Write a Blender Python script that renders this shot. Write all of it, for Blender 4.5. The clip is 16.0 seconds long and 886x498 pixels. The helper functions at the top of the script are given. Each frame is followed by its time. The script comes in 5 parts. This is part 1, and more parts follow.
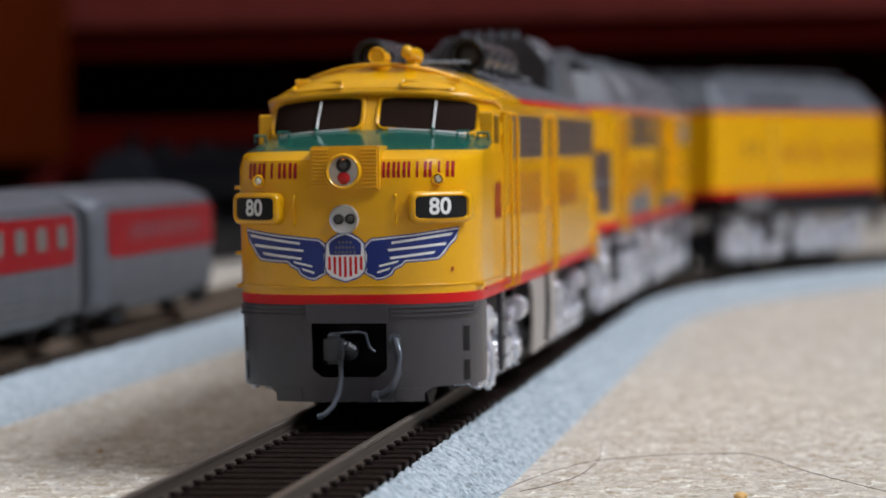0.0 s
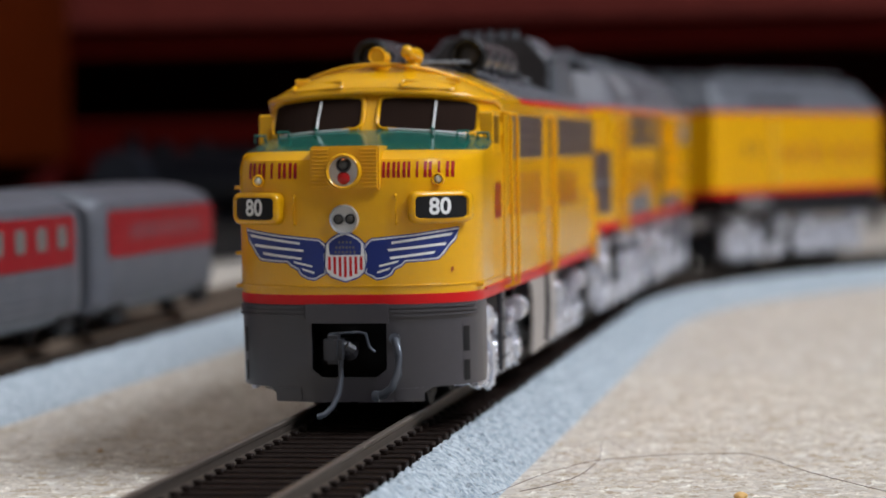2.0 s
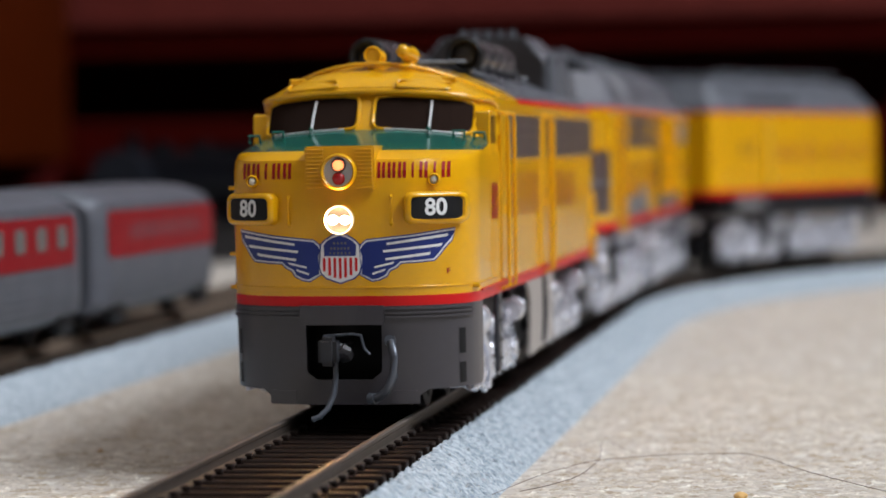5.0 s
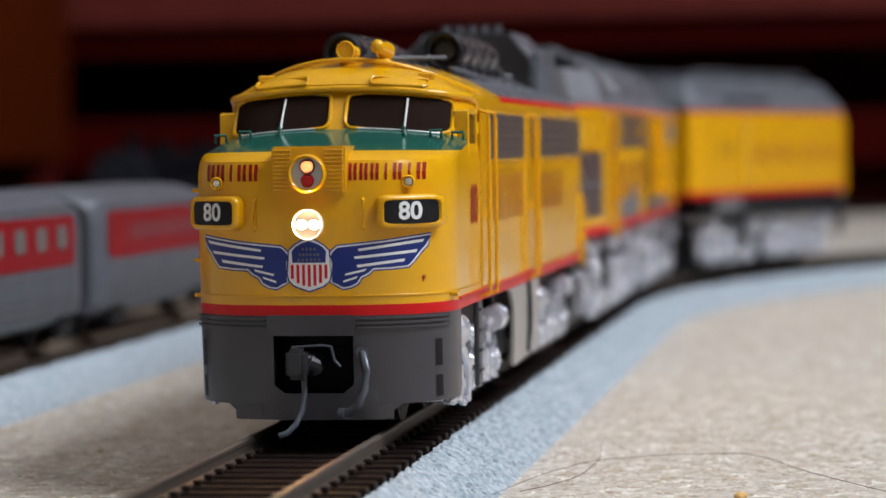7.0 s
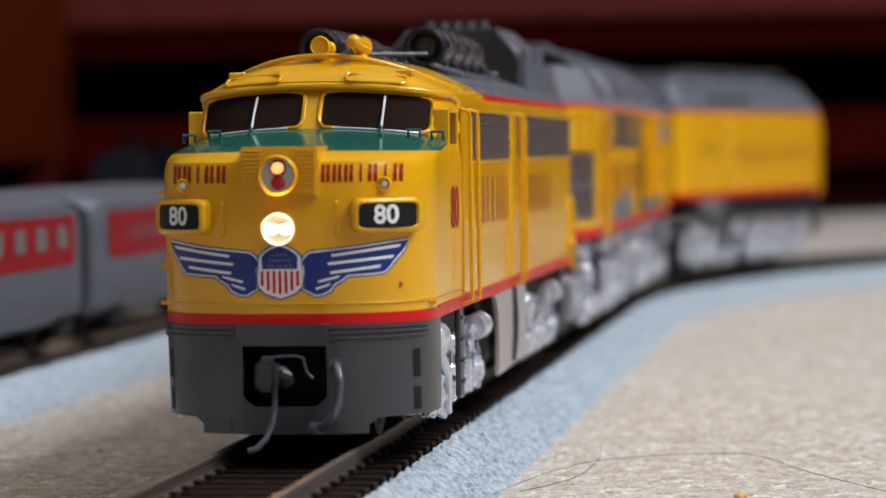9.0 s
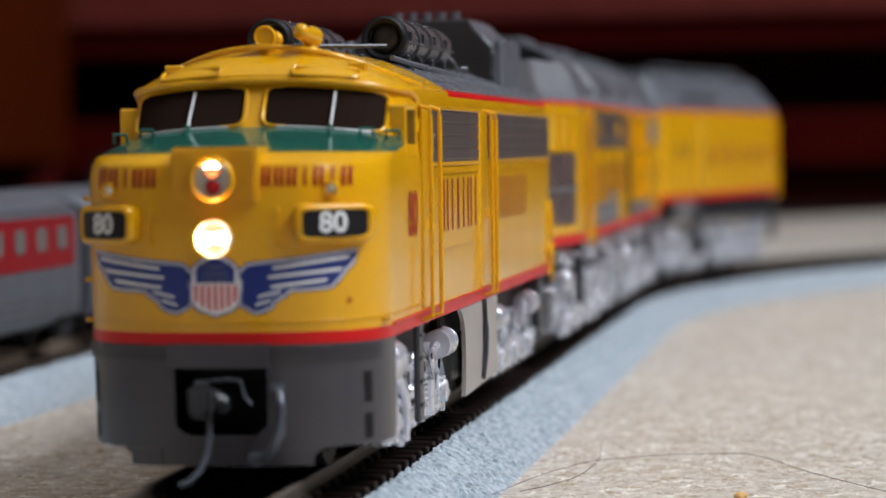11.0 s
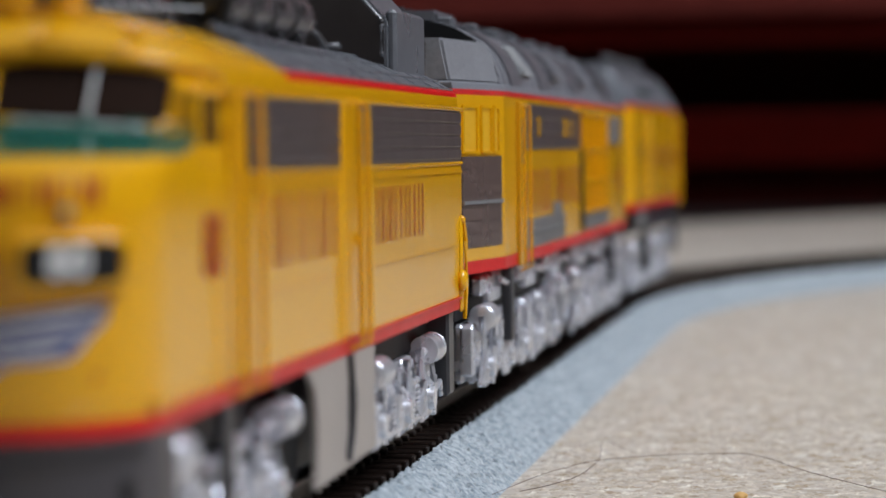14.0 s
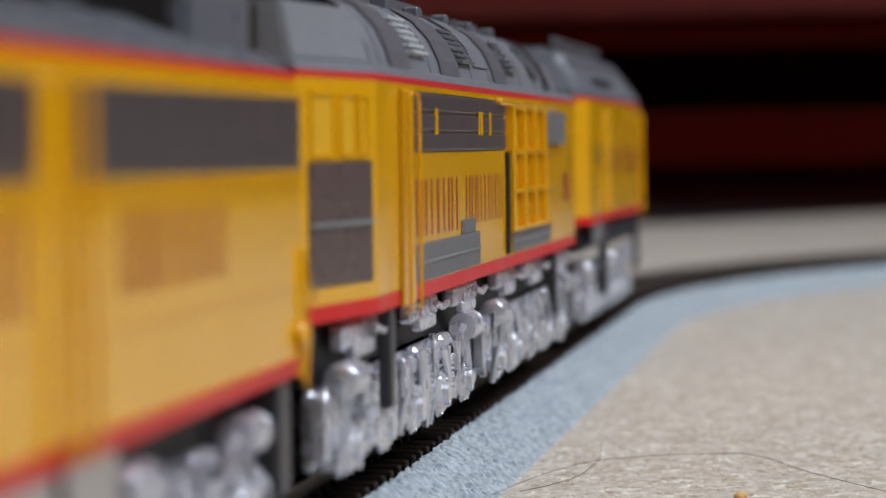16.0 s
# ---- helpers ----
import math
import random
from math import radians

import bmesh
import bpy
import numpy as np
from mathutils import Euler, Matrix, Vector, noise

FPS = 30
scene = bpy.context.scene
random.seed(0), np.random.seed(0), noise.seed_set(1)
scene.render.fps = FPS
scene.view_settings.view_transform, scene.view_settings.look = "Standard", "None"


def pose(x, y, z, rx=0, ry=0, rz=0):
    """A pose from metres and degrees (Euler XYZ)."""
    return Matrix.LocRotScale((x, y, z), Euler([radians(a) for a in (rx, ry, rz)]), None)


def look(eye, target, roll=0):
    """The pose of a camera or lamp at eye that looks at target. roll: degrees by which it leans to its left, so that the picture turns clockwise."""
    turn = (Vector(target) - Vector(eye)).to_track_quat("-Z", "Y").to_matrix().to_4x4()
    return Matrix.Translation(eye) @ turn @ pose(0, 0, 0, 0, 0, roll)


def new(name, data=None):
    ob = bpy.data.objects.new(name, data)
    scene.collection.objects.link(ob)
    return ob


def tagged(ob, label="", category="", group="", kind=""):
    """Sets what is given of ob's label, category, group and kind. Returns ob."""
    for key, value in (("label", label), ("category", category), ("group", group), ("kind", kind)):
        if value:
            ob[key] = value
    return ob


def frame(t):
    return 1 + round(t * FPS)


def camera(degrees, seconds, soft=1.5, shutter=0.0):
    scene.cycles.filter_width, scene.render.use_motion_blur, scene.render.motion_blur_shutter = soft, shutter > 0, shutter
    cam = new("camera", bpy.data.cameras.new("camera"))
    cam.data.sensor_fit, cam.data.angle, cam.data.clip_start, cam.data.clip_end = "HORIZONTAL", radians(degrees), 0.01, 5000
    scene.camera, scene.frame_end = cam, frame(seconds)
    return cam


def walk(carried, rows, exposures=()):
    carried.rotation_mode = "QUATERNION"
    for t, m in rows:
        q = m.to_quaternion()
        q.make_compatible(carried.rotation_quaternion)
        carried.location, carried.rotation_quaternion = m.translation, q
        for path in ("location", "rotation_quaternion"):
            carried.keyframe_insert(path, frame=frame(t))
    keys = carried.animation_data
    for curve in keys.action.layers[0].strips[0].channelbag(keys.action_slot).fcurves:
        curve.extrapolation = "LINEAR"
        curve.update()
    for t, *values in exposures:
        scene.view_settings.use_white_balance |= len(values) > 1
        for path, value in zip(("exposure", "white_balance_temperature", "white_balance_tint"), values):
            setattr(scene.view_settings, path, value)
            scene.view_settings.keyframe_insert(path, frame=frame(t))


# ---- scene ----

# A model railway laid on a carpet. Sizes below are in millimetres and are scaled to metres by MM.
MM = 0.001
RAIL = 9.6            # rail top above the carpet, mm
BEND_Y, BEND_R = 690.0, 457.0   # where the straight ends, and the radius of the bend to the right
SECOND = -102.0       # the second track's distance from the first

# ---------------------------------------------------------------- camera
cam = camera(19.06, 16.0, soft=1.5)
YAW, PITCH, ROLL = radians(9.2), radians(-2.203), -0.791
EYE = Vector((75.35, 0.0, 39.17 + RAIL)) * MM
AIM = EYE + Vector((-math.sin(YAW) * math.cos(PITCH), math.cos(YAW) * math.cos(PITCH), math.sin(PITCH)))
cam.data.dof.use_dof = True
cam.data.dof.focus_distance = 0.366
cam.data.dof.aperture_fstop = 24.0
walk(cam, [(0.0, look(EYE, AIM, ROLL)), (16.0, look(EYE, AIM, ROLL))], [(0.0, -0.2), (8.0, -0.15), (11.0, -0.22), (13.0, -0.36), (15.0, -0.45), (16.0, -0.42)])

# ---------------------------------------------------------------- light
world = bpy.data.worlds.new("world")
scene.world = world
world.use_nodes = True
sky = world.node_tree.nodes.new("ShaderNodeTexSky")
sky.sky_type, sky.sun_disc = "NISHITA", False
sky.sun_elevation, sky.sun_rotation = radians(35), radians(150)
world.node_tree.links.new(sky.outputs[0], world.node_tree.nodes["Background"].inputs[0])
world.node_tree.nodes["Background"].inputs[1].default_value = 0.1

WINDOW = (-0.55, 0.85, 1.0, 2.2)        # y from, y to, z from, z to, in the wall to the east
BACK_WALL, EAST = -1.6, 1.25
lamp = new("window_light", bpy.data.lights.new("window_light", "AREA"))
lamp.data.shape, lamp.data.size, lamp.data.size_y = "RECTANGLE", 1.36, 1.16
lamp.data.energy, lamp.data.color = 104.0, (0.815, 0.88, 0.975)
lamp.matrix_world = look(Vector((EAST + 0.05, 0.15, 1.6)), Vector((0.0, 0.15, 1.6)))


# ---------------------------------------------------------------- materials
def mat(name, colour, rough=0.5, metal=0.0, grain=0.0, scale=2000.0, bump=0.0, bump_scale=3000.0, second=None, wide=120.0, wide_amount=0.08, coat=0.0, bump_distance=0.0001, spec=0.5):
    """A surface with fine grain and wide, soft variation, in object space."""
    m = bpy.data.materials.new(name)
    m.use_nodes = True
    nt = m.node_tree
    b = nt.nodes["Principled BSDF"]
    b.inputs["Roughness"].default_value, b.inputs["Metallic"].default_value = rough, metal
    b.inputs["Coat Weight"].default_value = coat
    b.inputs["Specular IOR Level"].default_value = spec
    co = nt.nodes.new("ShaderNodeTexCoord")

    def tex(s, detail=3.0):
        n = nt.nodes.new("ShaderNodeTexNoise")
        n.inputs["Scale"].default_value, n.inputs["Detail"].default_value = s, detail
        nt.links.new(co.outputs["Object"], n.inputs["Vector"])
        return n

    def mix(kind, fac, a, c):
        n = nt.nodes.new("ShaderNodeMix")
        n.data_type, n.blend_type = "RGBA", kind
        for sock, v in ((n.inputs[0], fac), (n.inputs[6], a), (n.inputs[7], c)):
            if isinstance(v, (int, float)):
                sock.default_value = v
            elif isinstance(v, tuple):
                sock.default_value = (*v, 1)
            else:
                nt.links.new(v, sock)
        return n.outputs[2]

    fine, broad = tex(scale), tex(wide, 4.0)
    other = second or tuple(min(1, v * 0.55) for v in colour)
    ramp = nt.nodes.new("ShaderNodeMapRange")
    ramp.inputs["From Min"].default_value, ramp.inputs["From Max"].default_value = 0.35, 0.65
    ramp.inputs["To Max"].default_value = grain
    nt.links.new(fine.outputs["Fac"], ramp.inputs["Value"])
    ramp2 = nt.nodes.new("ShaderNodeMapRange")
    ramp2.inputs["From Min"].default_value, ramp2.inputs["From Max"].default_value = 0.4, 0.7
    ramp2.inputs["To Max"].default_value = wide_amount
    nt.links.new(broad.outputs["Fac"], ramp2.inputs["Value"])
    col = mix("MIX", ramp.outputs[0], colour, other)
    col = mix("MIX", ramp2.outputs[0], col, tuple(v * 0.6 for v in colour))
    nt.links.new(col, b.inputs["Base Color"])
    r = nt.nodes.new("ShaderNodeMapRange")
    r.inputs["To Min"].default_value, r.inputs["To Max"].default_value = max(0.02, rough - 0.08), min(1, rough + 0.08)
    nt.links.new(broad.outputs["Fac"], r.inputs["Value"])
    nt.links.new(r.outputs[0], b.inputs["Roughness"])
    if bump:
        bt = tex(bump_scale, 4.0)
        bn = nt.nodes.new("ShaderNodeBump")
        bn.inputs["Strength"].default_value, bn.inputs["Distance"].default_value = bump, bump_distance
        nt.links.new(bt.outputs["Fac"], bn.inputs["Height"])
        nt.links.new(bn.outputs[0], b.inputs["Normal"])
    return m


def glow(name, colour, strength):
    m = bpy.data.materials.new(name)
    m.use_nodes = True
    b = m.node_tree.nodes["Principled BSDF"]
    b.inputs["Base Color"].default_value = (*colour, 1)
    b.inputs["Emission Color"].default_value = (*colour, 1)
    b.inputs["Emission Strength"].default_value = strength
    return m


YELLOW = mat("yellow_paint", (0.75, 0.368, 0.003), 0.22, spec=0.45, coat=0.22, grain=0.05, scale=900, bump=0.05, bump_scale=2500, wide=60, wide_amount=0.06)
RED = mat("red_paint", (0.60, 0.006, 0.008), 0.35, spec=0.3, grain=0.05)
LETTER = mat("dark_red_lettering", (0.30, 0.006, 0.006), 0.4, spec=0.25)
GREEN = mat("green_paint", (0.013, 0.105, 0.075), 0.14, grain=0.1)
PILOT = mat("grey_pilot_paint", (0.048, 0.044, 0.051), 0.32, spec=0.6, grain=0.1, scale=900, bump=0.06)
ROOF = mat("grey_roof_paint", (0.13, 0.135, 0.15), 0.3, grain=0.15, scale=700, bump=0.08)
SKIRT = mat("warm_grey_paint", (0.36, 0.32, 0.29), 0.45, grain=0.08)
# the dark grain mottles the silver and puts crevice shade into its colour
SILVER = mat("silver_paint", (0.82, 0.83, 0.89), 0.28, metal=0.6, grain=0.4, scale=300, second=(0.3, 0.31, 0.34), bump=0.6, bump_scale=900, bump_distance=0.0002, wide=180, wide_amount=0.3)
DARK = mat("dark_grey_metal", (0.035, 0.035, 0.04), 0.36, grain=0.15)
BLACK = mat("black_plastic", (0.008, 0.008, 0.009), 0.5, spec=0.25)
GRILLE = mat("brown_grey_grille", (0.07, 0.053, 0.053), 0.36, grain=0.2, scale=1500)
MESH = mat("grey_mesh", (0.15, 0.143, 0.143), 0.5, grain=0.4, scale=2600, bump=0.3, bump_scale=2600)
WHITE = mat("white_paint", (0.78, 0.77, 0.75), 0.4)
BLUE = mat("blue_paint", (0.007, 0.024, 0.17), 0.35)
CHROME = mat("bright_metal", (0.8, 0.79, 0.76), 0.18, metal=1.0)
PANE_S = mat("brown_tinted_pane", (0.085, 0.045, 0.010), 0.2, spec=0.3)
SILL = mat("dull_sill_strip", (0.62, 0.64, 0.62), 0.5, metal=0.2)
PANE = mat("smoked_window", (0.022, 0.013, 0.010), 0.25, spec=0.0)
TIE = mat("dark_brown_plastic", (0.013, 0.007, 0.005), 0.5, spec=0.14, grain=0.25, scale=500, bump=0.2, bump_scale=1500)
RAILM = mat("weathered_rail", (0.075, 0.058, 0.046), 0.45, metal=0.2, grain=0.3, scale=600)
SHINE = mat("worn_rail_top", (0.30, 0.25, 0.21), 0.36, metal=0.7, grain=0.2)
STEEL = mat("dark_wheel_steel", (0.02, 0.02, 0.022), 0.6, spec=0.2)
HOSE = mat("blue_grey_steel", (0.10, 0.11, 0.13), 0.3, metal=0.4)
FOAM = mat("pale_blue_foam", (0.52, 0.56, 0.585), 0.95, spec=0.2, grain=0.8, scale=950, second=(0.20, 0.25, 0.29), bump=1.0, bump_scale=1100, bump_distance=0.0006, wide=60, wide_amount=0.12)
WALL = mat("brown_beige_wall", (0.21, 0.175, 0.15), 0.8, bump=0.1, bump_scale=200)
CEIL = mat("white_ceiling", (0.62, 0.61, 0.59), 0.85)
WOOD = mat("dark_red_wood", (0.055, 0.002, 0.001), 0.6, spec=0.03, grain=0.4, scale=40, wide=6, wide_amount=0.3)
WOOD_O = mat("orange_wood", (0.08, 0.011, 0.0011), 0.6, spec=0.05, grain=0.3, scale=40, wide=6, wide_amount=0.3)
WOOD_L = mat("light_brown_wood", (0.125, 0.02, 0.015), 0.6, spec=0.1, grain=0.3, scale=40, wide=6)


def flecks(m):
    """Cream and yellow-brown yarn flecks, in patches of a few millimetres."""
    nt = m.node_tree
    b = nt.nodes["Principled BSDF"]
    co = nt.nodes.new("ShaderNodeTexCoord")
    col = b.inputs["Base Color"].links[0].from_socket
    for s, lo, hi, most, tint in ((210, 0.53, 0.63, 0.7, (0.41, 0.32, 0.22)), (330, 0.56, 0.62, 0.85, (0.74, 0.70, 0.63)), (95, 0.5, 0.7, 0.35, (0.44, 0.38, 0.31))):
        n = nt.nodes.new("ShaderNodeTexNoise")
        n.inputs["Scale"].default_value, n.inputs["Detail"].default_value, n.inputs["Distortion"].default_value = s, 5.0, 0.6
        nt.links.new(co.outputs["Object"], n.inputs["Vector"])
        r = nt.nodes.new("ShaderNodeMapRange")
        r.inputs["From Min"].default_value, r.inputs["From Max"].default_value, r.inputs["To Max"].default_value = lo, hi, most
        nt.links.new(n.outputs["Fac"], r.inputs["Value"])
        x = nt.nodes.new("ShaderNodeMix")
        x.data_type = "RGBA"
        x.inputs[7].default_value = (*tint, 1)
        nt.links.new(r.outputs[0], x.inputs[0])
        nt.links.new(col, x.inputs[6])
        col = x.outputs[2]
    nt.links.new(col, b.inputs["Base Color"])
    return m


def carpet_material():
    m = flecks(mat("beige_carpet", (0.60, 0.54, 0.48), 0.95, spec=0.1, grain=0.6, scale=380, second=(0.45, 0.38, 0.31), bump=0.5, bump_scale=520, bump_distance=0.0006, wide=45, wide_amount=0.15))
    return m


CARPET = carpet_material()


# ---------------------------------------------------------------- building helpers
def add_mesh(name, verts, faces, mats, parent=None, label="", index=None, smooth=False, scale=MM):
    me = bpy.data.meshes.new(name)
    me.from_pydata([(v[0] * scale, v[1] * scale, v[2] * scale) for v in verts], [], faces)
    for k in (mats if isinstance(mats, (list, tuple)) else [mats]):
        me.materials.append(k)
    if index is not None:
        me.polygons.foreach_set("material_index", index)
    if smooth:
        me.polygons.foreach_set("use_smooth", [True] * len(me.polygons))
    me.update()
    ob = new(name, me)
    if parent is not None:
        ob.parent = parent
    if label:
        ob["label"] = label
    return ob


def part(name, bm, material, parent=None, label="", smooth=None):
    """Links a bmesh (in millimetres) as one mesh object."""
    bmesh.ops.recalc_face_normals(bm, faces=bm.faces[:])
    bmesh.ops.scale(bm, vec=(MM, MM, MM), verts=bm.verts[:])
    if smooth is not None:
        for f in bm.faces:
            f.smooth = True
        for e in bm.edges:
            if len(e.link_faces) == 2 and e.calc_face_angle() > radians(smooth):
                e.smooth = False
    me = bpy.data.meshes.new(name)
    bm.to_mesh(me)
    bm.free()
    for k in (material if isinstance(material, (list, tuple)) else [material]):
        me.materials.append(k)
    ob = new(name, me)
    if parent is not None:
        ob.parent = parent
    if label:
        ob["label"] = label
    return ob


def box(bm, x0, x1, y0, y1, z0, z1, bevel=0.0, mi=0, seg=1):
    r = bmesh.ops.create_cube(bm, size=1.0)
    for v in r["verts"]:
        v.co = Vector(((x0 + x1) / 2 + v.co.x * (x1 - x0), (y0 + y1) / 2 + v.co.y * (y1 - y0), (z0 + z1) / 2 + v.co.z * (z1 - z0)))
    fs = list({f for v in r["verts"] for f in v.link_faces})
    if bevel:
        es = list({e for v in r["verts"] for e in v.link_edges})
        out = bmesh.ops.bevel(bm, geom=es, offset=bevel, segments=seg, affect="EDGES")
        fs = [f for f in fs if f.is_valid] + out["faces"]
    for f in fs:
        f.material_index = mi
    return fs


def rod(bm, a, b, r, n=10, r2=None, mi=0):
    """A round bar from a to b."""
    a, b = Vector(a), Vector(b)
    d = b - a
    m = Matrix.Translation((a + b) / 2) @ d.to_track_quat("Z", "Y").to_matrix().to_4x4()
    out = bmesh.ops.create_cone(bm, cap_ends=True, segments=n, radius1=r, radius2=r if r2 is None else r2, depth=d.length, matrix=m)
    for f in {f for v in out["verts"] for f in v.link_faces}:
        f.material_index = mi


def ball(bm, c, r, sx=1, sy=1, sz=1, n=12):
    bmesh.ops.create_uvsphere(bm, u_segments=n, v_segments=max(6, n // 2 + 2), radius=r, matrix=Matrix.Translation(c) @ Matrix.Diagonal((sx, sy, sz, 1)))


def wire(bm, pts, r, n=6):
    """A bent wire through the points."""
    rings = []
    pts = [Vector(p) for p in pts]
    for i, p in enumerate(pts):
        d = (pts[min(i + 1, len(pts) - 1)] - pts[max(i - 1, 0)]).normalized()
        q = d.to_track_quat("Z", "Y").to_matrix()
        rings.append([bm.verts.new(p + q @ Vector((r * math.cos(2 * math.pi * k / n), r * math.sin(2 * math.pi * k / n), 0))) for k in range(n)])
    for a, b in zip(rings, rings[1:]):
        for k in range(n):
            bm.faces.new((a[k], a[(k + 1) % n], b[(k + 1) % n], b[k]))
    bm.faces.new(rings[0][::-1])
    bm.faces.new(rings[-1])


def thing(name, label, category, group="", x=0, y=0, z=0):
    ob = new(name)
    ob.location = (x * MM, y * MM, z * MM)
    return tagged(ob, label, category, group)


def track_point(a, off=0.0):
    """Plan place and heading (radians, turning right) at the arc length a of the first track; off: mm to its right.
    The second track runs straight on."""
    if a <= BEND_Y or off < SECOND / 2:
        return off, a, 0.0
    h = (a - BEND_Y) / BEND_R
    r = BEND_R - off
    return BEND_R - r * math.cos(h), BEND_Y + r * math.sin(h), h


# ---------------------------------------------------------------- the room
def setting_box(name, x0, x1, y0, y1, z0, z1, material, label):
    bm = bmesh.new()
    box(bm, x0 * 1000, x1 * 1000, y0 * 1000, y1 * 1000, z0 * 1000, z1 * 1000)
    return tagged(part(name, bm, material), label, "", "", "structure")


XL, XR, YF, HIGH = -1.75, EAST, 2.35, 2.4
bm = bmesh.new()
bmesh.ops.create_grid(bm, x_segments=1, y_segments=1, size=0.5)
for v in bm.verts:
    v.co = Vector((v.co.x * (XR - XL) * 1000 + (XL + XR) * 500, v.co.y * (YF - BACK_WALL) * 1000 + (YF + BACK_WALL) * 500, 0))
tagged(part("floor", bm, CARPET), "beige short-pile carpet with flecked loops", "", "", "structure")
setting_box("ceiling", XL, XR, BACK_WALL, YF, HIGH, HIGH + 0.1, CEIL, "plain white ceiling")
setting_box("wall_north", XL - 0.1, XR + 0.1, YF, YF + 0.1, 0, HIGH, WALL, "plain beige painted wall")
setting_box("wall_west", XL - 0.1, XL, BACK_WALL, YF, 0, HIGH, WALL, "plain beige painted wall")
setting_box("wall_south", XL - 0.1, XR + 0.1, BACK_WALL - 0.1, BACK_WALL, 0, HIGH, WALL, "plain beige painted wall")
bm = bmesh.new()
for y0, y1, z0, z1 in ((BACK_WALL, WINDOW[0], 0, HIGH), (WINDOW[1], YF, 0, HIGH), (WINDOW[0], WINDOW[1], 0, WINDOW[2]), (WINDOW[0], WINDOW[1], WINDOW[3], HIGH)):
    box(bm, XR * 1000, XR * 1000 + 100, y0 * 1000, y1 * 1000, z0 * 1000, z1 * 1000)
tagged(part("wall_east", bm, WALL), "plain beige painted wall with a window opening", "", "", "structure")


# ---------------------------------------------------------------- roadbed and track
def sweep(name, profile, off, a0, a1, step, material, parent=None, label="", jitter=0.0, ends=True):
    """Sweeps a section (x to the right, z) along the first track's line, moved sideways by off."""
    n = max(2, int((a1 - a0) / step) + 1)
    verts, faces = [], []
    rnd = random.Random(len(name) + int(off))
    k = len(profile)
    for i in range(n):
        a = a0 + (a1 - a0) * i / (n - 1)
        for px, pz in profile:
            jx, jz = (rnd.uniform(-jitter, jitter), rnd.uniform(-jitter, jitter)) if jitter and pz > 0.05 else (0, 0)
            x, y, h = track_point(a + (rnd.uniform(-jitter, jitter) if jitter else 0), off + px + jx)
            verts.append((x, y, pz + jz))
    for i in range(n - 1):
        for j in range(k - 1):
            p = i * k + j
            faces.append((p, p + 1, p + k + 1, p + k))
    return add_mesh(name, verts, faces, material, parent, label)


def fine_profile(pts, step):
    out = []
    for (x0, z0), (x1, z1) in zip(pts, pts[1:]):
        n = max(1, int(math.hypot(x1 - x0, z1 - z0) / step))
        out += [(x0 + (x1 - x0) * i / n, z0 + (z1 - z0) * i / n) for i in range(n)]
    return out + [pts[-1]]


BED = [(-24, 0), (-17, 5.3), (-15.6, 6.0), (-14.5, 6.3), (-14.3, 5.1), (0, 5.0), (14.3, 5.1), (14.5, 6.3), (15.6, 6.0), (17, 5.3), (24, 0)]
ARC_END = BEND_Y + BEND_R * radians(88)
SECOND_END = 1000.0
tagged(sweep("roadbed", fine_profile(BED, 0.55), 0, 150, 800, 0.7, FOAM, jitter=0.3), "pale blue granular foam roadbed under the track", "roadbed", "roadbeds")
tagged(sweep("roadbed", fine_profile(BED, 4), 0, 800, ARC_END, 6, FOAM, jitter=0.15), "pale blue granular foam roadbed curving away", "roadbed", "roadbeds")
tagged(sweep("roadbed", fine_profile(BED, 4), 0, -500, 150, 30, FOAM), "pale blue granular foam roadbed under the track", "roadbed", "roadbeds")
tagged(sweep("roadbed", fine_profile(BED, 1.6), SECOND, -400, SECOND_END, 3.0, FOAM, jitter=0.25), "pale blue granular foam roadbed of a second track", "roadbed", "roadbeds")

TIE_TOP = RAIL - 2.4
GAUGE = 8.25
RAILP = [(-0.95, 0), (-0.95, 0.3), (-0.25, 0.55), (-0.25, 1.55), (-0.42, 1.75), (-0.42, 2.2), (-0.3, 2.4), (0.3, 2.4), (0.42, 2.2), (0.42, 1.75), (0.25, 1.55), (0.25, 0.55), (0.95, 0.3), (0.95, 0)]


def lay_track(off, a0, a1, label, step=12.0, metals=None):
    t = thing("railway_track", label, "track", "tracks")
    for s in (-1, 1):
        prof = [(x + s * (GAUGE + 0.42), z + TIE_TOP) for x, z in RAILP]
        n = max(2, int((a1 - a0) / step) + 1)
        verts, faces, idx = [], [], []
        k = len(prof)
        for i in range(n):
            for px, pz in prof:
                x, y, h = track_point(a0 + (a1 - a0) * i / (n - 1), off + px)
                verts.append((x, y, pz))
        for i in range(n - 1):
            for j in range(k - 1):
                p = i * k + j
                faces.append((p, p + 1, p + k + 1, p + k))
                idx.append(1 if 5 <= j <= 7 else 0)
        add_mesh("rail", verts, faces, metals or [RAILM, SHINE], t, index=idx)
    return t


def tie_bmesh():
    bm = bmesh.new()
    box(bm, -14.2, 14.2, -1.15, 1.15, TIE_TOP - 2.0, TIE_TOP, 0.22)
    for s in (-1, 1):
        for q in (-1, 1):
            x = s * (GAUGE + 0.42) + q * 1.25
            box(bm, x - 0.6, x + 0.55, -0.55, 0.55, TIE_TOP - 0.1, TIE_TOP + 0.75, 0.2)
    return bm


